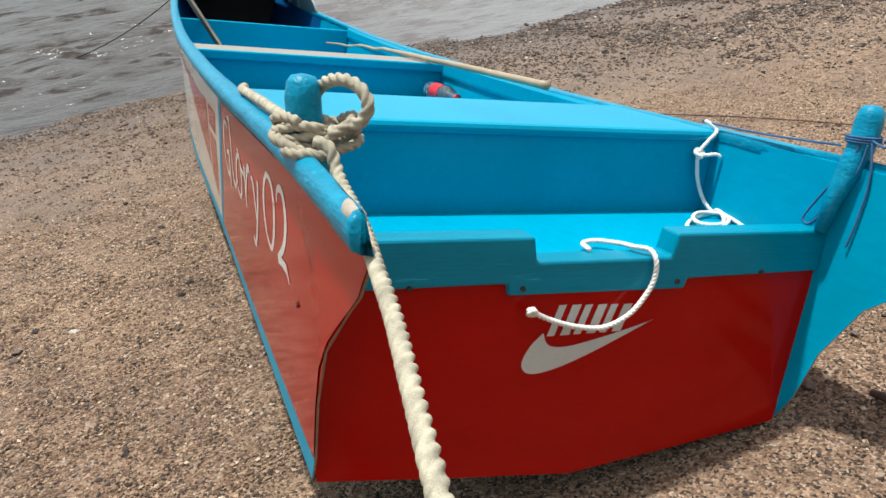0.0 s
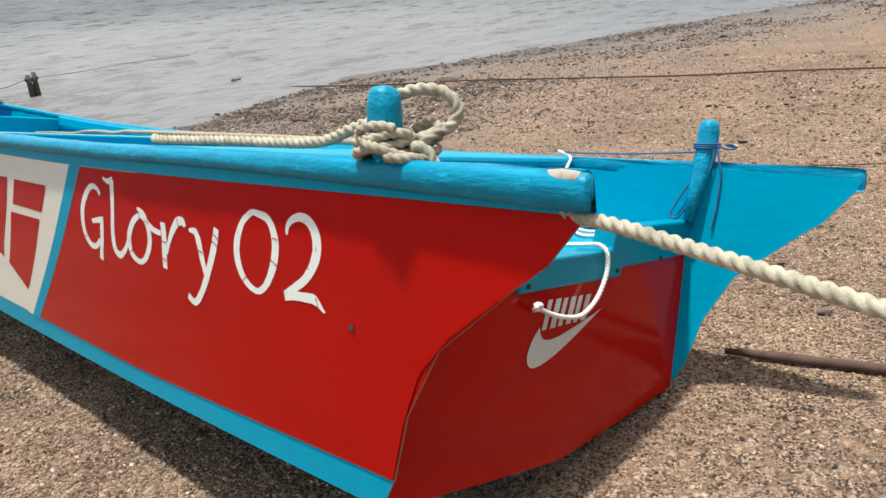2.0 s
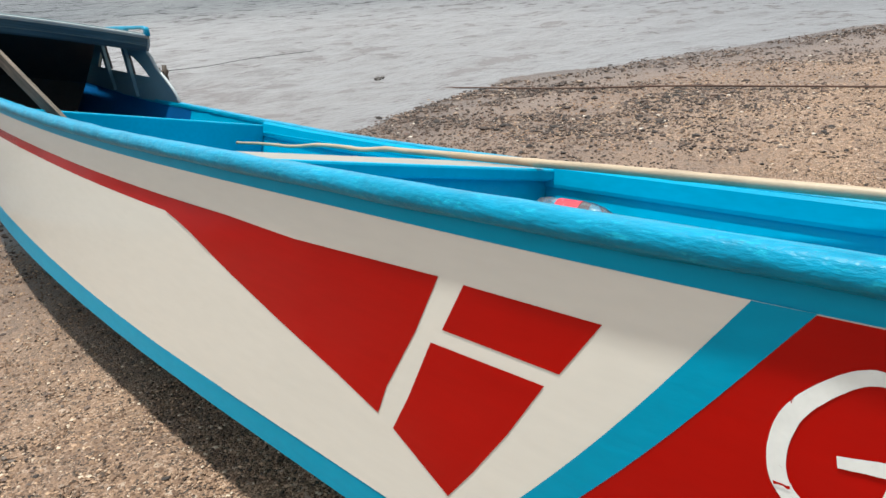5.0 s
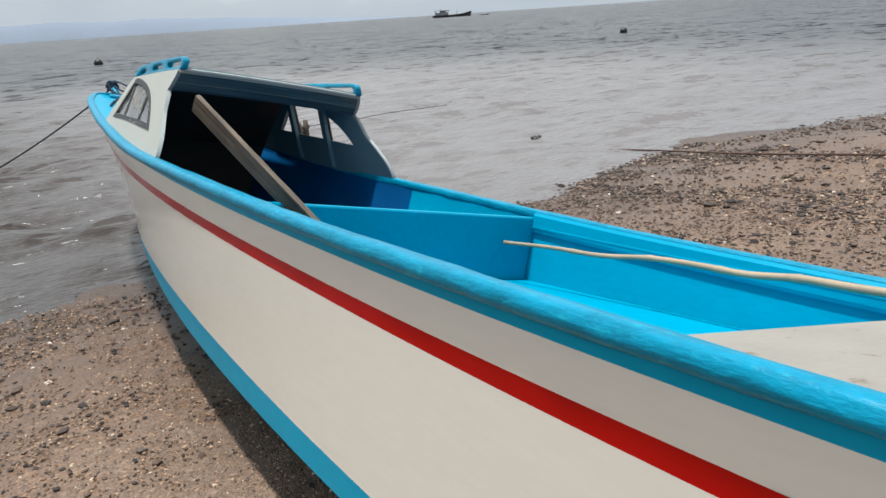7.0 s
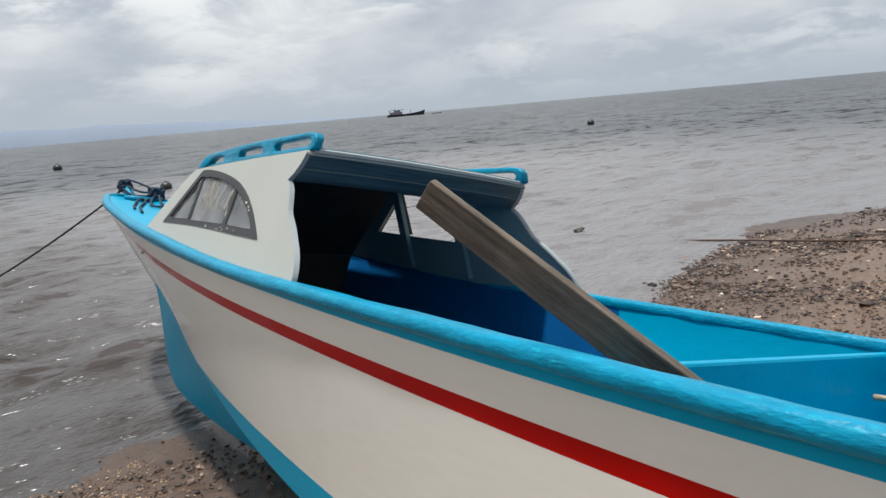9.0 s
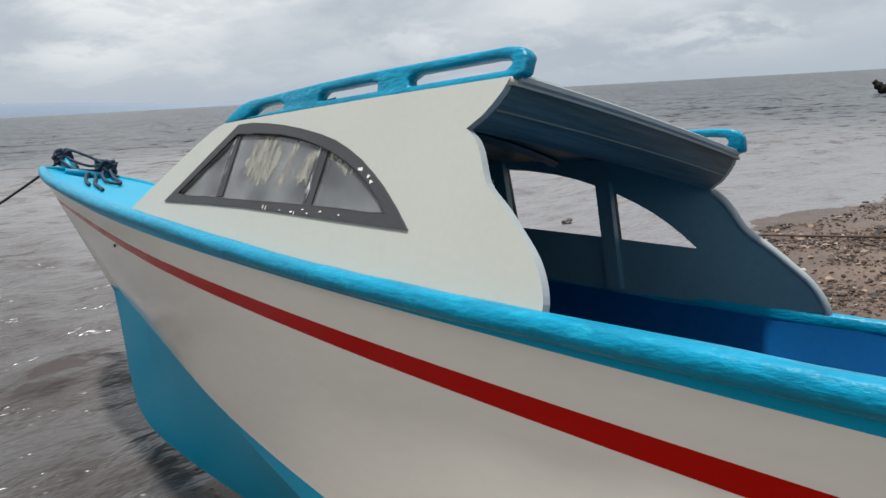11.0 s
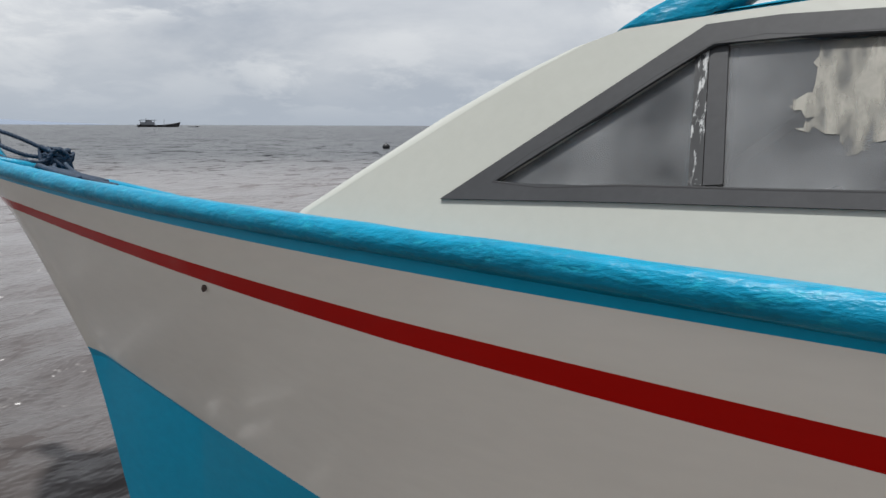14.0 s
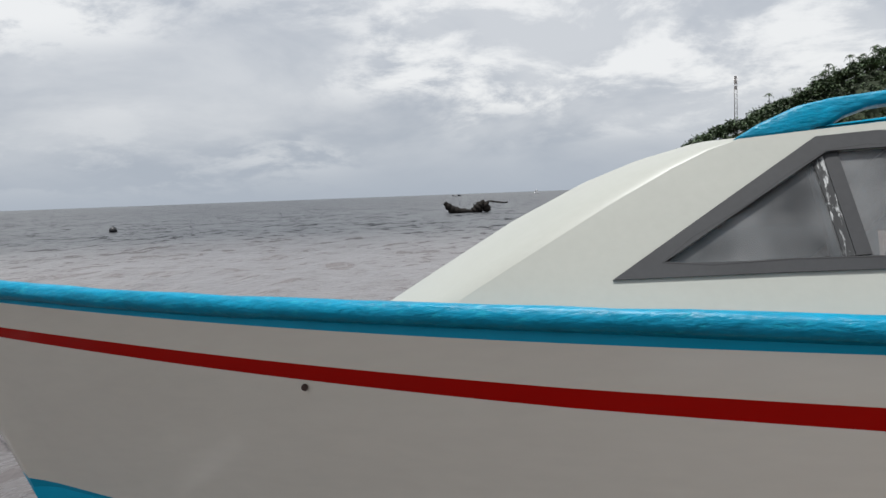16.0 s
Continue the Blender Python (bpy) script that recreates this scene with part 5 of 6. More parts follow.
loose_rope("twine", "thin blue twine wound round the stern post", "twine", [("winding", wind, None), ("strand", strand_a, None), ("strand", strand_b, None), ("tuft", bunch, None), ("strand", along, None)], 0.0028, m_blueline)


def bamboo_pole():
    pts = [(0.553, 1.42, 0.668), (0.540, 1.92, 0.670), (0.527, 2.30, 0.672), (0.522, 2.64, 0.671), (0.520, 3.00, 0.672), (0.522, 3.30, 0.670), (0.522, 3.45, 0.671), (0.512, 3.60, 0.660), (0.505, 3.755, 0.664), (0.500, 3.925, 0.662), (0.482, 4.12, 0.645), (0.462, 4.336, 0.645), (0.420, 4.54, 0.639)]
    path = smooth_path(pts, 6)
    n = len(path)
    rad = [0.0155 - 0.009 * (i / n) + (0.0016 if i % 9 == 0 else 0) for i in range(n)]
    vs, fs = tube(path, rad, 10)
    ob = piece("pole", vs, fs, m_bamboo)
    ob.matrix_basis = BOAT
    return tagged(ob, "long crooked yellow-brown pole lying along the bench", "pole")


bamboo_pole()


def plank():
    """A weathered board that leans on the bulkhead."""
    run = Vector((0.3212, -0.7760, -0.5427))
    up_hi, lo_hi = Vector((-0.6124, 4.9287, 1.0598)), Vector((-0.6030, 4.9804, 1.0086))
    up_lo, lo_lo = up_hi + run * 1.03, lo_hi + run * 0.937
    d = (up_hi - up_lo).normalized()
    w = (lo_hi - up_hi)
    nrm = d.cross(w).normalized()
    side = nrm.cross(d).normalized()
    axes = Matrix((side, d, nrm)).transposed().to_4x4()
    axes.translation = up_lo
    a = [axes.inverted() @ p for p in (up_lo, lo_lo, lo_hi + d * 0.005, up_hi)]
    bm = hexa_bm(a, [p + Vector((0, 0, 0.018)) for p in a], 0.003)
    ob = part("plank", bm, m_wood, None)
    ob.matrix_basis = BOAT @ axes
    return tagged(ob, "grey-brown weathered plank leaning on the bulkhead", "plank")


plank()


def bottle():
    ob = in_boat("bottle", "empty clear plastic bottle with a red label lying on the boards", "bottle")
    base, ax = Vector((0.535, 2.612, 0.521)), Vector((0.10, -1.0, -0.01)).normalized()
    prof = [(0.0, 0.030), (0.004, 0.040), (0.03, 0.044), (0.06, 0.0435), (0.075, 0.043), (0.165, 0.043), (0.18, 0.0445), (0.20, 0.043), (0.235, 0.034), (0.262, 0.022), (0.28, 0.0145), (0.30, 0.0135)]
    vs, fs = tube([base + ax * s for s, _ in prof], [r for _, r in prof], 20)
    b = piece("body", vs, fs, m_bottle, ob, "crumpled clear plastic")
    for v in b.data.vertices:
        q = v.co - base
        t = q.dot(ax)
        v.co = base + ax * t + (q - ax * t) * (1 + 0.05 * noise.noise(q * 30))
    vs, fs = tube([base + ax * s for s in (0.076, 0.10, 0.13, 0.164)], 0.0455, 20, cap=False)
    piece("label", vs, fs, m_label, ob, "red paper label")
    vs, fs = tube([base + ax * s for s in (0.288, 0.30, 0.310)], 0.0165, 16)
    piece("cap", vs, fs, m_label, ob, "red screw cap")
    return ob


bottle()


# bow fittings and lines
def bow_bitts():
    ob = tagged(new("bitts"), "cyan crossbar and stub posts at the bow")
    ob.parent = boat
    vs, fs = tube([Vector((-0.02, 9.12, 1.290)), Vector((0.07, 9.12, 1.292)), Vector((0.16, 9.12, 1.290))], 0.021, 12)
    piece("crossbar", vs, fs, m_cyan_rail, ob)
    vs, fs = tube([Vector((0.070, 9.25, 1.29)), Vector((0.060, 9.30, 1.33)), Vector((0.045, 9.37, 1.40))], [0.034, 0.034, 0.028], 12)
    piece("post", vs, fs, m_cyan_rail, ob)
    vs, fs = tube([Vector((0.195, 9.17, 1.27)), Vector((0.20, 9.18, 1.33)), Vector((0.205, 9.18, 1.37))], [0.03, 0.03, 0.025], 12)
    piece("post", vs, fs, m_cyan_rail, ob)
    return ob


bow_bitts()


def tangle(c, r, n, seed, flat=0.7):
    rng = random.Random(seed)
    pts, a = [], 0.0
    for k in range(n):
        a += rng.uniform(0.5, 1.1)
        q = r * rng.uniform(0.55, 1.0)
        pts.append((c[0] + q * math.cos(a) * 0.9, c[1] + q * math.sin(a), c[2] + flat * r * rng.uniform(-0.8, 0.9)))
    return pts


bow_runs = [("coil", tangle((0.045, 9.37, 1.388), 0.054, 95, 3, 0.85), None), ("coil", tangle((0.205, 9.18, 1.352), 0.060, 85, 4), None),
            ("strand", [(0.05, 9.36, 1.44), (0.09, 9.30, 1.425), (0.14, 9.24, 1.40), (0.19, 9.20, 1.375)], None),
            ("strand", [(0.04, 9.34, 1.40), (0.08, 9.26, 1.365), (0.13, 9.22, 1.35), (0.18, 9.19, 1.355)], None),
            ("strand", [(0.02, 9.32, 1.37), (0.05, 9.22, 1.325), (0.08, 9.13, 1.315), (0.12, 9.13, 1.318), (0.17, 9.17, 1.34)], None),
            ("loop", [(0.20, 9.17, 1.35), (0.14, 9.11, 1.288), (0.08, 8.98, 1.250), (0.0, 8.76, 1.212), (-0.10, 8.50, 1.172), (-0.17, 8.22, 1.128)], None),
            ("loop", [(0.19, 9.18, 1.34), (0.12, 9.13, 1.288), (0.05, 9.00, 1.252), (-0.04, 8.78, 1.213), (-0.12, 8.55, 1.180), (-0.16, 8.40, 1.156)], None),
            ("loop", [(0.21, 9.14, 1.34), (0.17, 8.98, 1.262), (0.11, 8.74, 1.210), (0.05, 8.62, 1.192), (0.02, 8.68, 1.203), (0.08, 8.88, 1.240), (0.15, 9.08, 1.300), (0.19, 9.15, 1.335)], None)]
bow_runs = [(nm, [(x, y, max(z, top_z(y) - 0.003) if y < 9.1 else z) for x, y, z in pts], m) for nm, pts, m in bow_runs]
loose_rope("bow_line", "tangled dark blue lines made fast at the bow", "rope", bow_runs, 0.0078, m_navy)
ob = in_boat("anchor_line", "taut black line running from the bow into the sea", "line")
anchor_a, anchor_b = Vector((0.38, 9.458, 0.555)), Vector((-1.66, 11.21, -0.60))
sagged = [anchor_a.lerp(anchor_b, k / 10) - Vector((0, 0, 0.13 * 4 * (k / 10) * (1 - k / 10))) for k in range(11)]
vs, fs = rope_geo([BOAT.transposed() @ p for p in sagged], 0.0075, step=0.008)
piece("line", vs, fs, m_blackline, ob)


# ---- beach, water, distance ----
shore_y = spline([-40, -12, -6, -2, 0, 3, 5, 7.5, 9.2, 11.7, 18, 30, 60, 120], [9.0, 6.6, 6.7, 7.2, 7.6, 7.35, 7.75, 7.65, 7.0, 6.5, 5.0, 2.0, -4, -14])


def sand_z(x, y):
    d = y - shore_y(x)
    z = WATER - 0.059 * d if d > -14 else WATER + 0.059 * 14 + 0.02 * min(-d - 14, 60)
    if d > 6:
        z = WATER - 0.059 * 6 - 0.03 * min(d - 6, 40)
    near = math.exp(-((x * x + (y - 3) ** 2) / 900.0))
    z += near * (0.020 * noise.noise((x * 0.7, y * 0.7, 1.3)) + 0.010 * noise.noise((x * 2.3, y * 2.3, 4.1)))
    return z


def graded(lo, mid0, mid1, hi, step, n_out):
    """Even steps between mid0 and mid1, growing ones outside."""
    inner = list(np.arange(mid0, mid1 + step / 2, step))
    g = lambda a, b: [a + (b - a) * (k / n_out) ** 3 for k in range(1, n_out + 1)]
    return g(mid0, lo)[::-1] + inner + g(mid1, hi)


def ground():
    xs = graded(-4200, -3.2, 9.5, 4200, 0.05, 34)
    ys = graded(-4200, -1.6, 9.2, 60, 0.05, 34)
    vs, fs = [], []
    for y in ys:
        for x in xs:
            z = sand_z(x, y)
            if -3.3 < x < 9.6 and -1.7 < y < 9.3:
                z += 0.006 * noise.noise((x * 9, y * 9, 0.5)) + 0.004 * noise.noise((x * 21, y * 21, 7.5))
            vs.append((x, y, z))
    n = len(xs)
    fs = [(j * n + i, j * n + i + 1, (j + 1) * n + i + 1, (j + 1) * n + i) for j in range(len(ys) - 1) for i in range(n - 1)]
    ob = piece("ground", vs, fs, m_sand)
    return tagged(ob, "brown gravelly beach sand, damp near the water", "beach", kind="structure")


ground()


def lattice(x, y, scale, seed):
    """Smooth random values from 0 to 1 on a plane, for whole arrays."""
    grid = np.random.default_rng(seed).random((97, 97))
    grid[96, :], grid[:, 96] = grid[0, :], grid[:, 0]
    grid[96, 96] = grid[0, 0]
    u, v = (x * scale) % 96, (y * scale) % 96
    i, j = u.astype(int), v.astype(int)
    a, b = u - i, v - j
    a, b = a * a * (3 - 2 * a), b * b * (3 - 2 * b)
    return (grid[i, j] * (1 - a) + grid[i + 1, j] * a) * (1 - b) + (grid[i, j + 1] * (1 - a) + grid[i + 1, j + 1] * a) * b


shore_x = np.linspace(-12, 24, 361)
shore_v = np.array([shore_y(v) for v in shore_x])


def upshore(x, y):
    """Metres of beach between a place and the water's edge."""
    return np.interp(x, shore_x, shore_v) - y


def strewn(name, label, category, xs, ys, rs, subdivided, mat, seed, sink):
    """Loose stones as one mesh: a few rough shapes, each turned and stretched its own way."""
    rng = np.random.default_rng(seed)
    shapes = []
    for k in range(12):
        bm = bmesh.new()
        if subdivided:
            bmesh.ops.create_icosphere(bm, subdivisions=1, radius=1.0)
        else:
            for p in ((1, 0, 0), (0, 1, 0), (-1, 0, 0), (0, -1, 0), (0, 0, 1), (0, 0, -1)):
                bm.verts.new(p)
            bm.verts.ensure_lookup_table()
            for a in range(4):
                bm.faces.new([bm.verts[q] for q in (a, (a + 1) % 4, 4)])
                bm.faces.new([bm.verts[q] for q in ((a + 1) % 4, a, 5)])
        for v in bm.verts:
            v.co *= 1 + 0.7 * noise.noise(v.co * 1.1 + Vector((k * 3.1, k * 1.7, 0)))
            v.co.z *= 0.62
        bm.verts.index_update()
        shapes.append((np.array([tuple(v.co) for v in bm.verts]), np.array([[v.index for v in f.verts] for f in bm.faces])))
        bm.free()
    n, nv, nf = len(xs), len(shapes[0][0]), len(shapes[0][1])
    co = np.stack([q[0] for q in shapes])[rng.integers(0, 12, n)]
    a, st = rng.uniform(0, 6.28, n), rng.uniform(0.8, 1.6, n)
    px, py = co[:, :, 0] * rs[:, None] * st[:, None], co[:, :, 1] * rs[:, None]
    zs = np.array([sand_z(float(u), float(v)) for u, v in zip(xs, ys)]) + rs * sink
    out = np.empty((n, nv, 3))
    out[:, :, 0] = xs[:, None] + px * np.cos(a)[:, None] - py * np.sin(a)[:, None]
    out[:, :, 1] = ys[:, None] + px * np.sin(a)[:, None] + py * np.cos(a)[:, None]
    out[:, :, 2] = zs[:, None] + co[:, :, 2] * rs[:, None]
    faces = (shapes[0][1][None, :, :] + (np.arange(n) * nv)[:, None, None]).reshape(-1)
    me = bpy.data.meshes.new(name)
    me.vertices.add(n * nv)
    me.vertices.foreach_set("co", out.reshape(-1))
    me.loops.add(n * nf * 3)
    me.loops.foreach_set("vertex_index", faces)
    me.polygons.add(n * nf)
    me.polygons.foreach_set("loop_start", np.arange(0, n * nf * 3, 3))
    me.polygons.foreach_set("use_smooth", np.zeros(n * nf, bool))
    me.materials.append(mat)
    me.update(calc_edges=True)
    return tagged(new(name, me), label, category, kind="stuff")


def gravel():
    """Coarse grit that covers the upper beach, thinning out on the wet sand."""
    rng = np.random.default_rng(11)
    zones = ((-2.7, -0.3, -1.35, 3.4, 80000), (-2.9, -0.3, 3.4, 7.4, 34000), (0.45, 3.2, -1.4, 3.2, 40000), (3.2, 8.0, -1.0, 6.0, 14000))
    x, y = (np.concatenate([rng.uniform(z[k], z[k + 1], z[4]) for z in zones]) for k in (0, 2))
    up = upshore(x, y)
    drift = 0.6 * lattice(x, y, 1.3, 1) + 0.4 * lattice(x, y, 4.0, 2)
    wet = np.clip((3.0 - up) / 1.4, 0, 1)
    keep = rng.random(len(x)) < np.where(wet > 0, np.clip((drift - 0.36) * 5, 0.25, 1) * wet + (1 - wet), 0.45 + 0.9 * drift)
    keep &= up > -0.1
    x, y = x[keep], y[keep]
    r = 0.0026 + 0.0046 * rng.random(len(x)) ** 1.7
    r = np.where(x > 3.2, r * 1.8, r)
    strewn("gravel", "coarse brown grit covering the beach", "gravel", x, y, r, False, m_grit, 5, 0.28)


def pebbles():
    """Dark stones and shell bits strewn over the sand, most of them in bands along the water."""
    rng = np.random.default_rng(12)
    zones = ((-2.9, 0.7, -1.3, 7.8, 110000), (0.6, 6.0, -0.8, 7.8, 190000), (6.0, 20.0, -1.0, 7.5, 90000))
    x, y = (np.concatenate([rng.uniform(z[k], z[k + 1], z[4]) for z in zones]) for k in (0, 2))
    up = upshore(x, y)
    drift = 0.55 * lattice(x, y, 0.9, 3) + 0.45 * lattice(x, y, 3.1, 4)
    band = np.exp(-((up - 0.55) / 0.40) ** 2) + 0.55 * np.exp(-((up - 2.6) / 0.8) ** 2) * (x > 0) + 0.30 * np.exp(-((up - 1.9) / 0.35) ** 2)
    p = 0.03 + 0.62 * np.clip(drift - 0.45, 0, 1) ** 2 * 4 * np.clip(0.25 + band, 0, 1.2) + 0.22 * band * (drift > 0.38) + 0.10 * (x > 1.5) * (up < 4.0) * (drift > 0.36)
    keep = (rng.random(len(x)) < p) & (up > -0.25)
    x, y, up = x[keep], y[keep], up[keep]
    r = 0.0032 + 0.0062 * rng.random(len(x)) ** 2.2 + np.where(rng.random(len(x)) < 0.035, 0.011 * rng.random(len(x)), 0)
    r *= np.where(x > 3.5, 1.5, 1.0) * np.where(up < 3.2, 1.35, 1.0)
    strewn("pebbles", "scattered dark stones and shell bits on the sand", "pebbles", x, y, r, True, m_pebble, 6, 0.2)


gravel()
pebbles()


def water():
    """The sea as one sheet with short broken chop, in rings that widen with the distance; waves fade where the rings grow wider than they are."""
    az = np.radians(np.concatenate([np.linspace(-120, -46, 14), np.linspace(-45, 115, 720), np.linspace(117, 170, 12)]))
    ring = [0.30]
    while ring[-1] < 70:
        ring.append(ring[-1] * 1.0135 + 0.004)
    while ring[-1] < 4500:
        ring.append(ring[-1] * 1.12)
    ring = np.array(ring)
    a, r = np.meshgrid(az, ring)
    x, y = -1.2 + r * np.sin(a), 6.4 + r * np.cos(a)
    d = y - np.interp(x, shore_x, shore_v)
    gap = r * 0.0135 + 0.004
    z = np.zeros_like(x)
    for k, (lam, slope) in enumerate(((0.16, 0.12), (0.28, 0.22), (0.5, 0.26), (0.85, 0.20), (1.4, 0.10), (2.6, 0.06))):
        t = 0.12 + (-1) ** k * (0.16 + 0.07 * k)
        u, v = (x * math.cos(t) - y * math.sin(t)) * 0.55, x * math.sin(t) + y * math.cos(t)
        keep = np.clip(lam / (3.0 * gap) - 0.6, 0, 1)
        if lam > 1:
            keep = keep * np.clip((r - 4) / 14, 0.1, 1)
        z += keep * slope * lam * 0.55 * (lattice(u, v, 2 / lam, 40 + k) - 0.5)
    # low wavelets that run in along the shore
    z += 0.016 * np.exp(-((d - 0.9) / 1.1) ** 2) * np.sin(d * 5.5 + 5.0 * lattice(x, y, 0.35, 60) + 0.2 * x)
    z *= np.clip(0.18 + d / 3.5, 0.10, 1)
    n = len(az)
    vs = np.stack([x, y, WATER + z], -1).reshape(-1, 3)
    q = np.arange(len(ring) - 1)[:, None] * n + np.arange(n - 1)[None, :]
    fs = np.stack([q, q + n, q + n + 1, q + 1], -1).reshape(-1, 4)
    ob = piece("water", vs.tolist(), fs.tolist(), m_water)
    return tagged(ob, "calm grey-brown sea with small ripples", "sea", kind="structure")


water()


# ---- on the beach ----
def ground_line(name, pts, radius, mat, label, lift=0.012):
    path = smooth_path([(x, y, sand_z(x, y) + lift if z is None else z) for x, y, z in pts], 10)
    path = [Vector((p.x, p.y, max(p.z, sand_z(p.x, p.y) + radius) if pts[0][2] is None else p.z)) for p in path]
    vs, fs = tube(path, radius, 6)
    return tagged(piece(name, vs, fs, mat), label, "line")


m_oldline = material("old_brown_line", (0.085, 0.050, 0.038), 0.95, var=0.4, scale=20, fine=200)
ground_line("shore_line", [(5.22, 8.3, None), (5.32, 7.85, None), (5.42, 6.6, None), (5.66, 5.3, None), (5.80, 4.45, None), (6.02, 2.75, None), (6.2, 1.75, None), (6.6, -0.6, None), (7.4, -4.0, None)], 0.009, m_oldline, "old brown line stretched over the sand into the sea", 0.03)
ground_line("shore_line", [(0.66, 4.9, None), (1.6, 3.5, None), (2.35, 2.3, None), (2.72, 1.5, None), (3.05, 0.75, None), (3.6, -0.6, None), (4.6, -3.0, None)], 0.0035, m_oldline, "thin brown line lying across the sand", 0.012)


def stick():
    a, b = Vector((0.80, 0.045)), Vector((1.12, -1.15))
    pts = []
    for k in range(9):
        p = a.lerp(b, k / 8)
        pts.append(Vector((p.x + 0.006 * math.sin(k), p.y, sand_z(p.x, p.y) + 0.017)))
    vs, fs = tube(pts, [0.010, 0.015, 0.015, 0.016, 0.015, 0.016, 0.016, 0.017, 0.015], 9)
    return tagged(piece("stick", vs, fs, m_oldline), "dark brown driftwood stick on the sand", "stick")


stick()


def stake():
    x, y = 3.15, 11.8
    ob = tagged(new("stake"), "stub of a dark rotten stake standing in the sea", "stake")
    rng = random.Random(2)
    for dx, h in ((-0.04, 0.31), (0.045, 0.34)):
        pts = [Vector((x + dx, y, WATER - 0.4)), Vector((x + dx, y, WATER + h * 0.5)), Vector((x + dx * 1.1, y, WATER + h))]
        vs, fs = tube(pts, [0.045, 0.042, 0.034], 8)
        piece("post", vs, fs, m_wood_dark, ob)
    vs, fs = tube([Vector((x - 0.09, y, WATER + 0.24)), Vector((x + 0.09, y, WATER + 0.25))], 0.03, 8)
    piece("crosspiece", vs, fs, m_wood_dark, ob)
    return ob


stake()
ground_line("stake_line", [(0.9, 8.6, 0.2), (1.8, 10.2, -0.22), (2.6, 11.3, -0.34), (3.15, 11.8, -0.33), (4.1, 12.3, -0.40), (5.1, 12.8, -0.44), (7.0, 13.9, -0.60)], 0.0045, m_blackline, "slack dark line from the boat over the stake")


def rock(x, y, r, z, mat, label, name="rock", seed=0):
    bm = bmesh.new()
    bmesh.ops.create_icosphere(bm, subdivisions=3, radius=r)
    for v in bm.verts:
        v.co *= 1 + 0.55 * noise.noise(v.co / r * 1.3 + Vector((seed, 0, 0)))
        v.co.z *= 0.6
        v.co += Vector((x, y, z))
    return tagged(part(name, bm, mat, None, smooth=True), label, "rock")


m_stone = material("dark_wet_stone", (0.06, 0.05, 0.045), 0.6, var=0.4, scale=12, fine=80, bump=0.5)
rock(5.25, 9.62, 0.045, WATER + 0.01, m_stone, "dark stone just above the water", seed=1)
rock(5.36, 9.66, 0.028, WATER + 0.01, m_stone, "small dark stone just above the water", seed=4)
m_dry = material("brown_stone", (0.13, 0.085, 0.07), 0.85, var=0.4, scale=25, fine=120, bump=0.5)
for i, (x, y, r) in enumerate([(0.72, 0.16, 0.018), (0.80, -0.02, 0.012), (1.24, -0.10, 0.022), (-0.28, 6.91, 0.024), (-0.86, 6.06, 0.020), (3.9, 6.22, 0.026), (4.4, 5.84, 0.022), (3.08, 6.36, 0.024), (2.86, 5.10, 0.018), (-0.10, 6.55, 0.018), (-0.58, 6.66, 0.016)]):
    rock(x, y, r, sand_z(x, y) + r * 0.25, m_dry, "loose brown stone on the sand", "stone", seed=i * 3.3)


# ---- out at sea ----
def polar(a, r, z=WATER):
    """A place by its bearing in degrees and its distance, from the beach before the bow."""
    return Vector((-1.3 + r * math.sin(radians(a)), 7.1 + r * math.cos(radians(a)), z))


m_black = material("black_float", (0.015, 0.015, 0.017), 0.5, var=0.3, scale=5, fine=30)
for x, y, r in ((31.7, 31.8, 0.20), (9.3, 52.0, 0.26), (6.0, 25.0, 0.16)):
    bm = bmesh.new()
    bmesh.ops.create_uvsphere(bm, u_segments=16, v_segments=10, radius=r)
    for v in bm.verts:
        v.co.z *= 0.9
    ob = tagged(part("buoy", bm, m_black, None, smooth=True), "black round mooring float on the sea", "buoy", "floats on the sea")
    ob.matrix_basis = pose(x, y, WATER + r * 0.45)
    vs, fs = tube([Vector((0, 0, r * 0.7)), Vector((0, 0, r * 1.05))], r * 0.16, 8)
    piece("eye", vs, fs, m_black, ob)


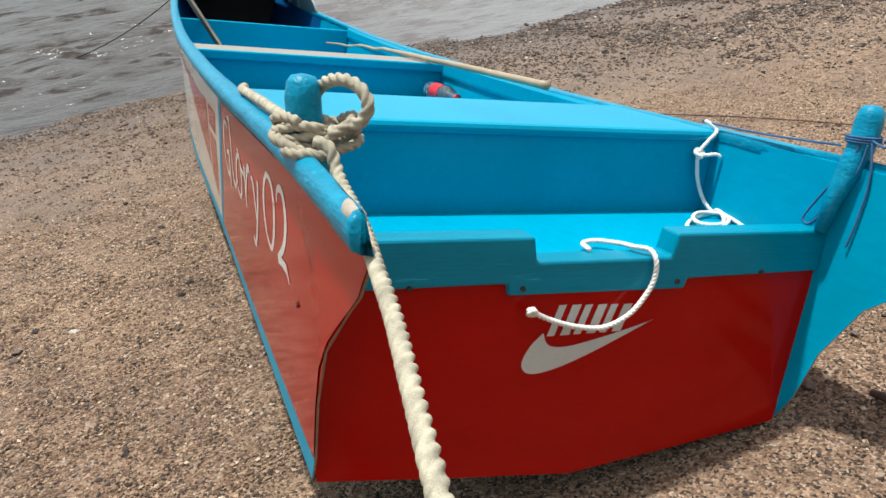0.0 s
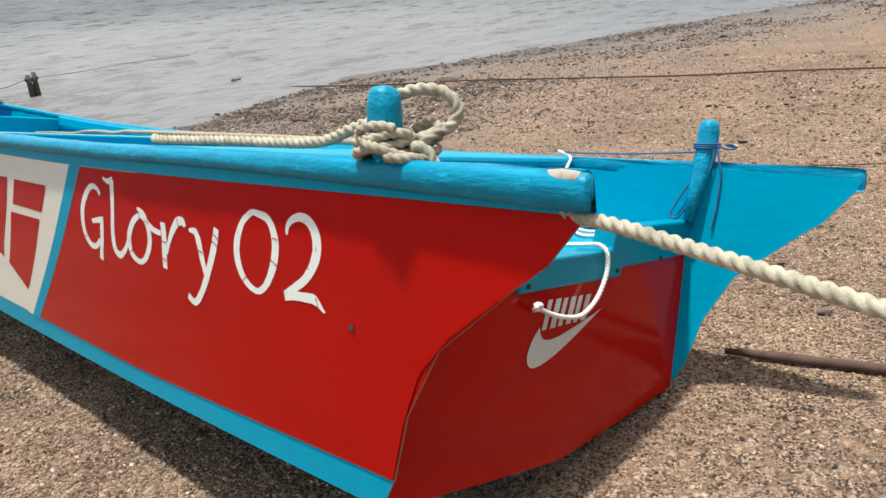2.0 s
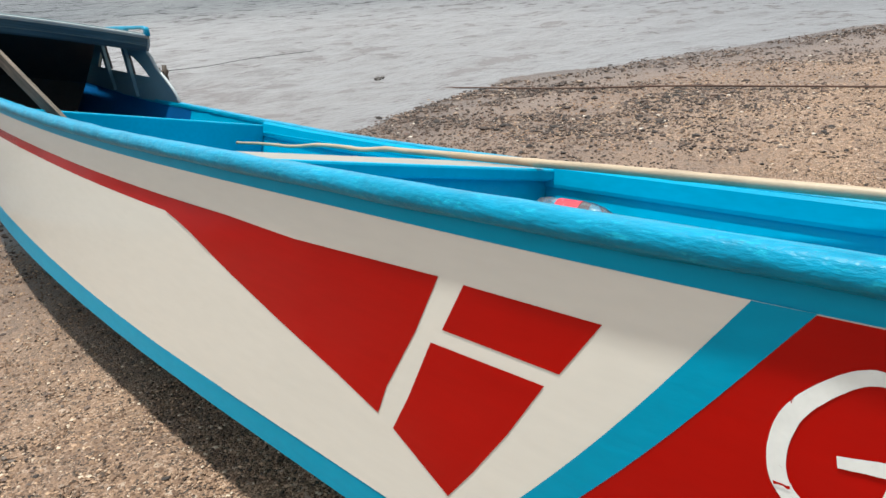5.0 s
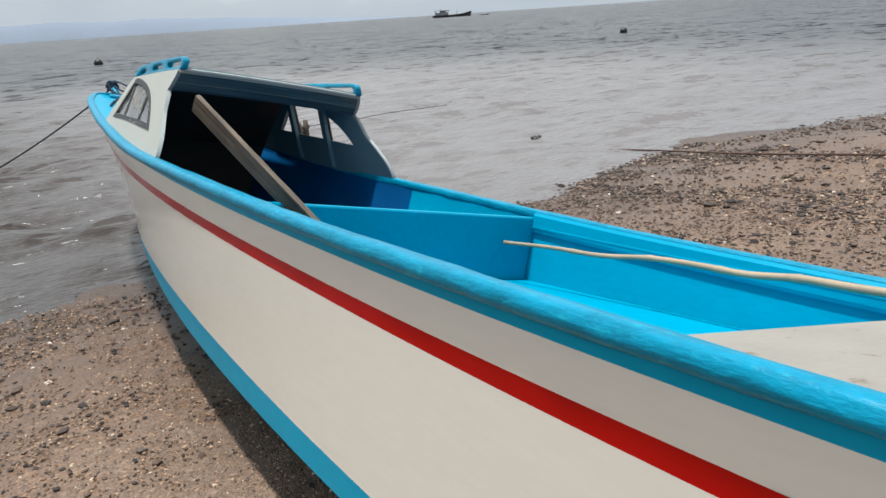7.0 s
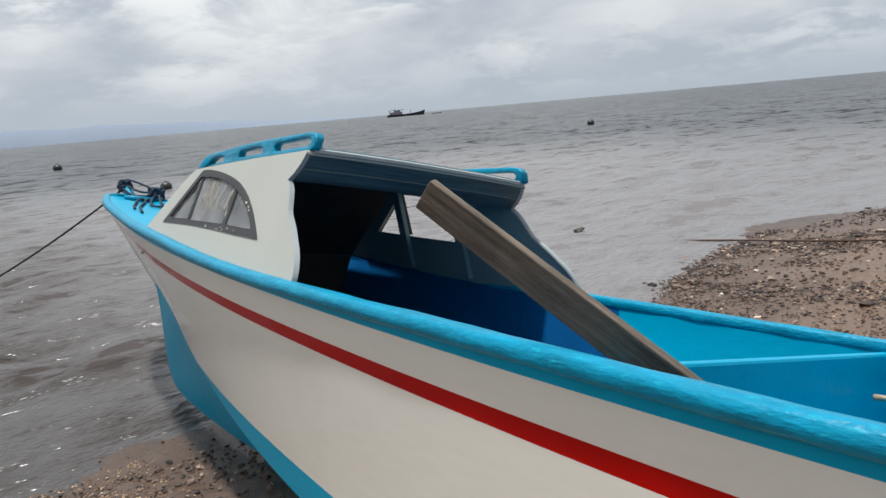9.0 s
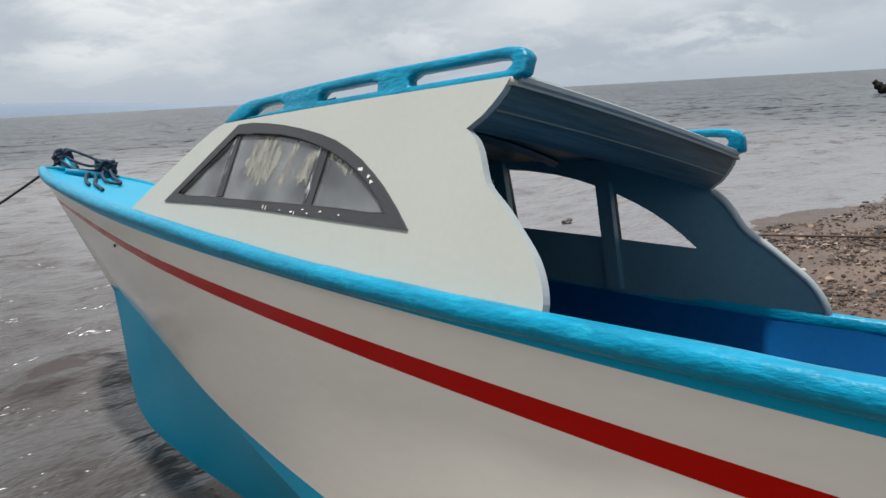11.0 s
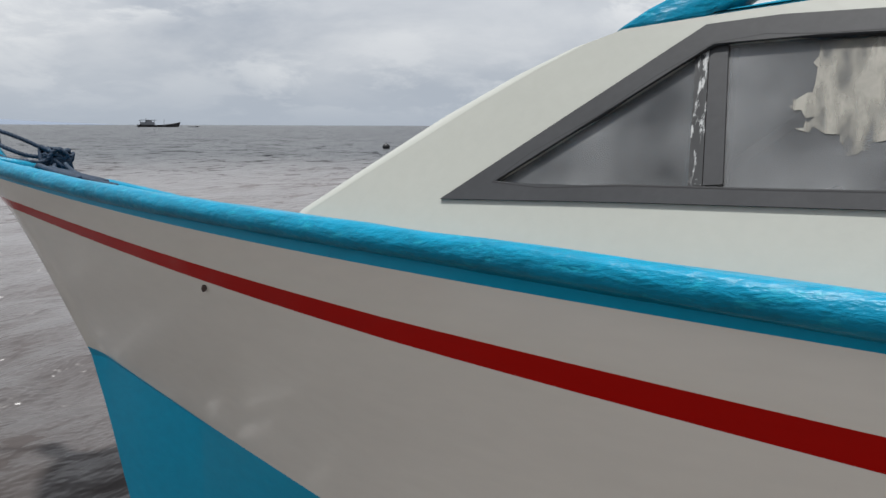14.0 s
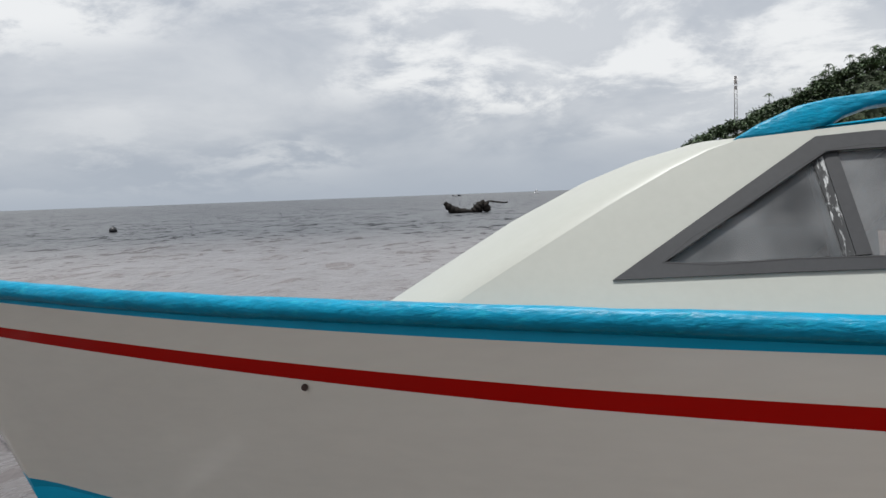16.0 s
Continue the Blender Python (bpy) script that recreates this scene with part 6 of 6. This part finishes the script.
def ship_at(name, pos, heading, length, label, hull_mat, house_mat, house=True):
    ob = tagged(new(name), label, "boat")
    ob.matrix_basis = pose(*pos, 0, 0, heading)
    n = 14
    vs, fs = [], []
    for i in range(n):
        t = i / (n - 1)
        x = (t - 0.5) * length
        hb = 0.11 * length * (1 - max(0, (t - 0.55) / 0.45) ** 2.2) * (0.75 + 0.25 * min(1, t * 4))
        h = length * (0.055 + 0.075 * max(0, (t - 0.45) / 0.55) ** 2 + 0.02 * max(0, 0.3 - t))
        for yy, zz in ((-hb, h), (-hb * 0.75, -0.3), (hb * 0.75, -0.3), (hb, h)):
            vs.append(Vector((x + (0.05 * length * t if zz > 0 else 0), yy, zz)))
    for i in range(n - 1):
        for k in range(3):
            a = i * 4 + k
            fs.append((a, a + 1, a + 5, a + 4))
        fs.append((i * 4 + 3, i * 4, i * 4 + 4, i * 4 + 7))
    fs += [(0, 3, 2, 1)]
    piece("hull", vs, fs, hull_mat, ob, smooth=False)
    if house:
        L = length
        part("deckhouse", box_bm((-0.42 * L, -0.07 * L, 0.05 * L), (-0.10 * L, 0.07 * L, 0.125 * L), 0.05), house_mat, ob)
        part("wheelhouse", box_bm((-0.30 * L, -0.055 * L, 0.125 * L), (-0.16 * L, 0.055 * L, 0.165 * L), 0.05), house_mat, ob)
        part("awning", box_bm((-0.44 * L, -0.08 * L, 0.168 * L), (-0.06 * L, 0.08 * L, 0.178 * L), 0.02), hull_mat, ob)
        for x in (-0.42, -0.08):
            vs, fs = tube([Vector((x * L, 0.06 * L, 0.05 * L)), Vector((x * L, 0.06 * L, 0.17 * L))], 0.006 * L, 6)
            piece("post", vs, fs, hull_mat, ob)
        for x, h in ((0.14, 0.17), (-0.3, 0.22)):
            vs, fs = tube([Vector((x * L, 0, 0.05 * L)), Vector((x * L + 0.01 * L, 0, h * L))], 0.005 * L, 6)
            piece("mast", vs, fs, hull_mat, ob)
    return ob


m_darkhull = material("dark_hull", (0.03, 0.028, 0.03), 0.6, var=0.3, scale=0.4, fine=3)
m_housepaint = material("grey_deckhouse", (0.22, 0.23, 0.25), 0.6, var=0.2, scale=0.5, fine=3)
m_farwhite = material("white_far_boat", (0.7, 0.7, 0.7), 0.5, var=0.1, scale=0.5, fine=3)
D = 430.0
ship_at("fishing_boat", polar(36.6, D), -90 + 66, 20.5, "dark wooden fishing boat at anchor, far out", m_darkhull, m_housepaint)
ship_at("skiff", polar(38.9, D), -30, 5.0, "small dark skiff far out on the sea", m_darkhull, m_housepaint, False)
ship_at("cabin_boat", polar(83.45, 330), 10, 9.0, "small white cabin boat far out", m_farwhite, m_farwhite)
ship_at("work_boat", polar(77.6, 420), 80, 5.0, "small dark boat far out seen end on", m_darkhull, m_darkhull)


m_snag = material("black_driftwood", (0.016, 0.013, 0.011), 0.8, var=0.5, scale=3, fine=30, bump=0.5, spec=0.2)


def wreck():
    ob = tagged(new("driftwood_snag"), "dark driftwood snag with a curved branch, out in the water", "driftwood")
    ob.matrix_basis = pose(48.6, 17.0, WATER, 0, 0, -68) @ Matrix.Scale(1.15, 4)
    for pts, rad in (([(-1.7, 0, 0.62), (-1.45, 0, 0.35), (-1.1, 0, 0.12), (-0.4, 0, 0.05), (0.2, 0, 0.06)], [0.10, 0.22, 0.26, 0.16, 0.14]),
                     ([(0.0, 0, 0.02), (0.25, 0, 0.28), (0.45, 0, 0.52), (0.65, 0, 0.34), (0.8, 0, 0.02)], [0.25, 0.30, 0.16, 0.26, 0.22]),
                     ([(0.55, 0, 0.45), (0.9, 0, 0.60), (1.3, 0, 0.56), (1.7, 0, 0.50), (2.0, 0, 0.52)], [0.06, 0.06, 0.05, 0.045, 0.03])):
        path = smooth_path(pts, 5)
        n = len(path)
        rr = [float(np.interp(i / (n - 1), np.linspace(0, 1, len(rad)), rad)) * (1 + 0.2 * math.sin(i * 1.9)) for i in range(n)]
        vs, fs = tube(path, rr, 9)
        piece("limb", vs, fs, m_snag, ob)
    return ob


wreck()


# ---- headland with woods ----
ridge_el = linear([90, 93.17, 95.1, 96.4, 98, 99.1, 100.9, 102.2, 104.2, 106.4, 112, 122, 134], [0.4, 2.0, 3.3, 3.9, 4.4, 5.0, 5.5, 6.2, 7.2, 7.9, 9.5, 10.0, 8.0])


def headland_z(a, r):
    """Height of the headland at azimuth a (degrees) and distance r."""
    top = math.tan(radians(ridge_el(a))) * 360 - 3.5
    t = min(max((r - 290) / 70.0, 0), 1)
    back = min(max((r - 360) / 160.0, 0), 1)
    return WATER + max(0, top) * (t * t * (3 - 2 * t)) * (1 - back * 0.9)


def headland():
    azs, rs = np.linspace(89.5, 134, 90), np.linspace(285, 520, 34)
    vs, fs = [], []
    for a in azs:
        for r in rs:
            z = headland_z(a, r) + 1.5 * noise.noise((a * 1.2, r * 0.06, 0)) - (2.0 if r < 289 else 0)
            vs.append(polar(a, r, z))
    n = len(rs)
    for i in range(len(azs) - 1):
        for k in range(n - 1):
            fs.append((i * n + k, i * n + k + 1, (i + 1) * n + k + 1, (i + 1) * n + k))
    return tagged(piece("headland", vs, fs, m_hill), "steep dark green headland beyond the sea", "hill", kind="structure")


m_hill = material("hill_scrub", (0.022, 0.032, 0.014), 0.95, var=0.4, scale=0.08, fine=0.8, bump=0.5, bump_dist=0.6)
m_leaf = material("tree_leaves", (0.035, 0.060, 0.022), 0.7, var=0.6, scale=0.15, fine=2.0, bump=0, island=0.5)
headland()


def woods():
    """Tree crowns as clouds of leaf clumps, with palms standing over them."""
    rng = random.Random(21)
    vs, fs = [], []

    def leaf(c, s):
        a, b = rng.uniform(0, 6.28), rng.uniform(-0.9, 0.9)
        u = Vector((math.cos(a) * math.cos(b), math.sin(a) * math.cos(b), math.sin(b))) * s
        w = Vector((-math.sin(a), math.cos(a), rng.uniform(-0.6, 0.6))) * s * 0.55
        o = len(vs)
        vs.extend([c - u * 0.6, c + w, c + u, c - w])
        fs.append((o, o + 1, o + 2, o + 3))

    for k in range(1000):
        a = rng.uniform(92.2, 112)
        r = rng.choice([rng.uniform(345, 372), rng.uniform(300, 372)])
        z0 = headland_z(a, r)
        if z0 < 3:
            continue
        p = polar(a, r, z0)
        rad = rng.uniform(1.6, 3.6)
        h = rng.uniform(2.0, 5.0)
        lobes = [Vector((rng.uniform(-1, 1), rng.uniform(-1, 1), rng.uniform(-0.2, 0.7))) * rad * 0.6 for _ in range(5)]
        for j in range(70):
            q = rng.choice(lobes)
            d = Vector((rng.gauss(0, 1), rng.gauss(0, 1), rng.gauss(0, 0.75)))
            d = d.normalized() * rad * 0.55 * rng.random() ** 0.4
            leaf(p + Vector((0, 0, h)) + q + d, rng.uniform(0.4, 0.85))
    for k in range(20):
        a = rng.choice([rng.uniform(101, 107), rng.uniform(95, 111)])
        r = rng.uniform(350, 368)
        z0 = headland_z(a, r)
        p = polar(a, r, z0)
        h = rng.uniform(6.5, 11)
        lean = Vector((rng.uniform(-0.8, 0.8), rng.uniform(-0.8, 0.8), 0))
        path = [p, p + lean * 0.4 + Vector((0, 0, h * 0.5)), p + lean + Vector((0, 0, h))]
        v, f = tube(path, [0.22, 0.17, 0.13], 5)
        o = len(vs)
        vs.extend(v)
        fs.extend([tuple(i + o for i in q) for q in f])
        top = path[-1]
        for j in range(15):
            b = 2 * math.pi * j / 15 + rng.uniform(-0.2, 0.2)
            L = rng.uniform(1.7, 2.6)
            rise = rng.uniform(-0.1, 0.75)
            out = Vector((math.cos(b), math.sin(b), 0))
            sidev = Vector((-math.sin(b), math.cos(b), 0))
            prev = None
            for i in range(5):
                t = i / 4
                c = top + out * L * t + Vector((0, 0, L * (rise * t - 0.85 * t * t)))
                w = 0.30 * (1 - t * 0.8) * (0.4 if i == 0 else 1)
                o = len(vs)
                vs.extend([c + sidev * w - Vector((0, 0, 0.1)), c - sidev * w - Vector((0, 0, 0.1)), c])
                if prev is not None:
                    fs.append((prev, o, o + 2, prev + 2))
                    fs.append((prev + 2, o + 2, o + 1, prev + 1))
                prev = o
    return tagged(piece("woods", vs, fs, m_leaf, smooth=False), "dark green trees and coconut palms on the headland", "woods", kind="stuff")


woods()


def mast():
    a, r = 97.36, 362.0
    x, y, _ = polar(a, r)
    z0, z1 = headland_z(a, r), 1 + math.tan(radians(7.24)) * r
    ob = tagged(new("radio_mast"), "thin grey lattice radio mast on the headland", "mast")
    ob.matrix_basis = pose(x, y, 0)
    w = 0.75
    m = material("galvanised_steel", (0.35, 0.34, 0.34), 0.5, 0.6, var=0.1, scale=1, fine=5)
    cs = [Vector((w * math.cos(b), w * math.sin(b), 0)) for b in (0.3, 2.4, 4.5)]
    for c in cs:
        vs, fs = tube([c + Vector((0, 0, z0 - 1)), c + Vector((0, 0, z1))], 0.11, 5)
        piece("leg", vs, fs, m, ob)
    n = 12
    for k in range(n):
        za, zb = z0 + (z1 - z0) * k / n, z0 + (z1 - z0) * (k + 1) / n
        for i in range(3):
            vs, fs = tube([cs[i] + Vector((0, 0, za)), cs[(i + 1) % 3] + Vector((0, 0, zb))], 0.06, 4)
            piece("brace", vs, fs, m, ob)
    for zz in (0.97, 0.9, 0.80):
        part("antenna", box_bm((-1.1, -0.5, z0 + (z1 - z0) * zz - 0.8), (-0.7, 0.5, z0 + (z1 - z0) * zz + 0.8), 0.05), m, ob)
    return ob


mast()


def mountains():
    """Low far land along the horizon."""
    vs, fs = [], []
    el = linear([-60, -30, -5, 8, 12, 17, 19, 22, 25, 28.5, 32.6, 34], [0.2, 0.6, 0.9, 1.1, 1.05, 0.95, 0.85, 0.7, 0.5, 0.25, 0.06, 0.0])
    azs = np.linspace(-60, 34, 180)
    for a in azs:
        h = math.tan(radians(el(a) * (1 + 0.16 * noise.noise((a * 0.35, 0, 0)) + 0.06 * noise.noise((a * 1.5, 3, 0))))) * 4300
        for r, z in ((4300, WATER - 5), (4360, h * 0.6), (4450, h)):
            vs.append(Vector((r * math.sin(radians(a)), r * math.cos(radians(a)), z)))
    for i in range(len(azs) - 1):
        for k in range(2):
            fs.append((i * 3 + k, i * 3 + k + 1, i * 3 + k + 4, i * 3 + k + 3))
    return tagged(piece("backdrop", vs, fs, m_far), "faint blue-grey mountains along the horizon", "mountains", kind="structure")


def unseen_bank():
    """Unseen bank added on the land side to cut sky light; closes the place."""
    azs, rows = np.linspace(138, 222, 90), ((26, -0.3), (29, 4.5), (33, 9.0), (38, 12.0), (44, 12.5))
    vs = []
    for a in azs:
        ends = min(1.0, (a - 137) / 12, (223 - a) / 12)
        for r, h in rows:
            rr = r + 1.6 * noise.noise((a * 0.5, r * 0.4, 2.0))
            x, y = -1.3 + rr * math.sin(radians(a)), 4.0 + rr * math.cos(radians(a))
            vs.append(Vector((x, y, sand_z(x, y) + h * ends * (1 + 0.3 * noise.noise((a * 0.3, h * 0.3, 5.0))))))
    n = len(rows)
    fs = [(i * n + k, i * n + k + 1, (i + 1) * n + k + 1, (i + 1) * n + k) for i in range(len(azs) - 1) for k in range(n - 1)]
    return tagged(piece("backdrop", vs, fs, m_hill), "unseen dark green bank added behind the beach to cut sky light", "bank", kind="structure")


unseen_bank()
m_far = material("hazy_mountains", (0.200, 0.233, 0.290), 1.0, var=0.04, scale=0.002, fine=0.01, bump=0, spec=0.0)
mountains()
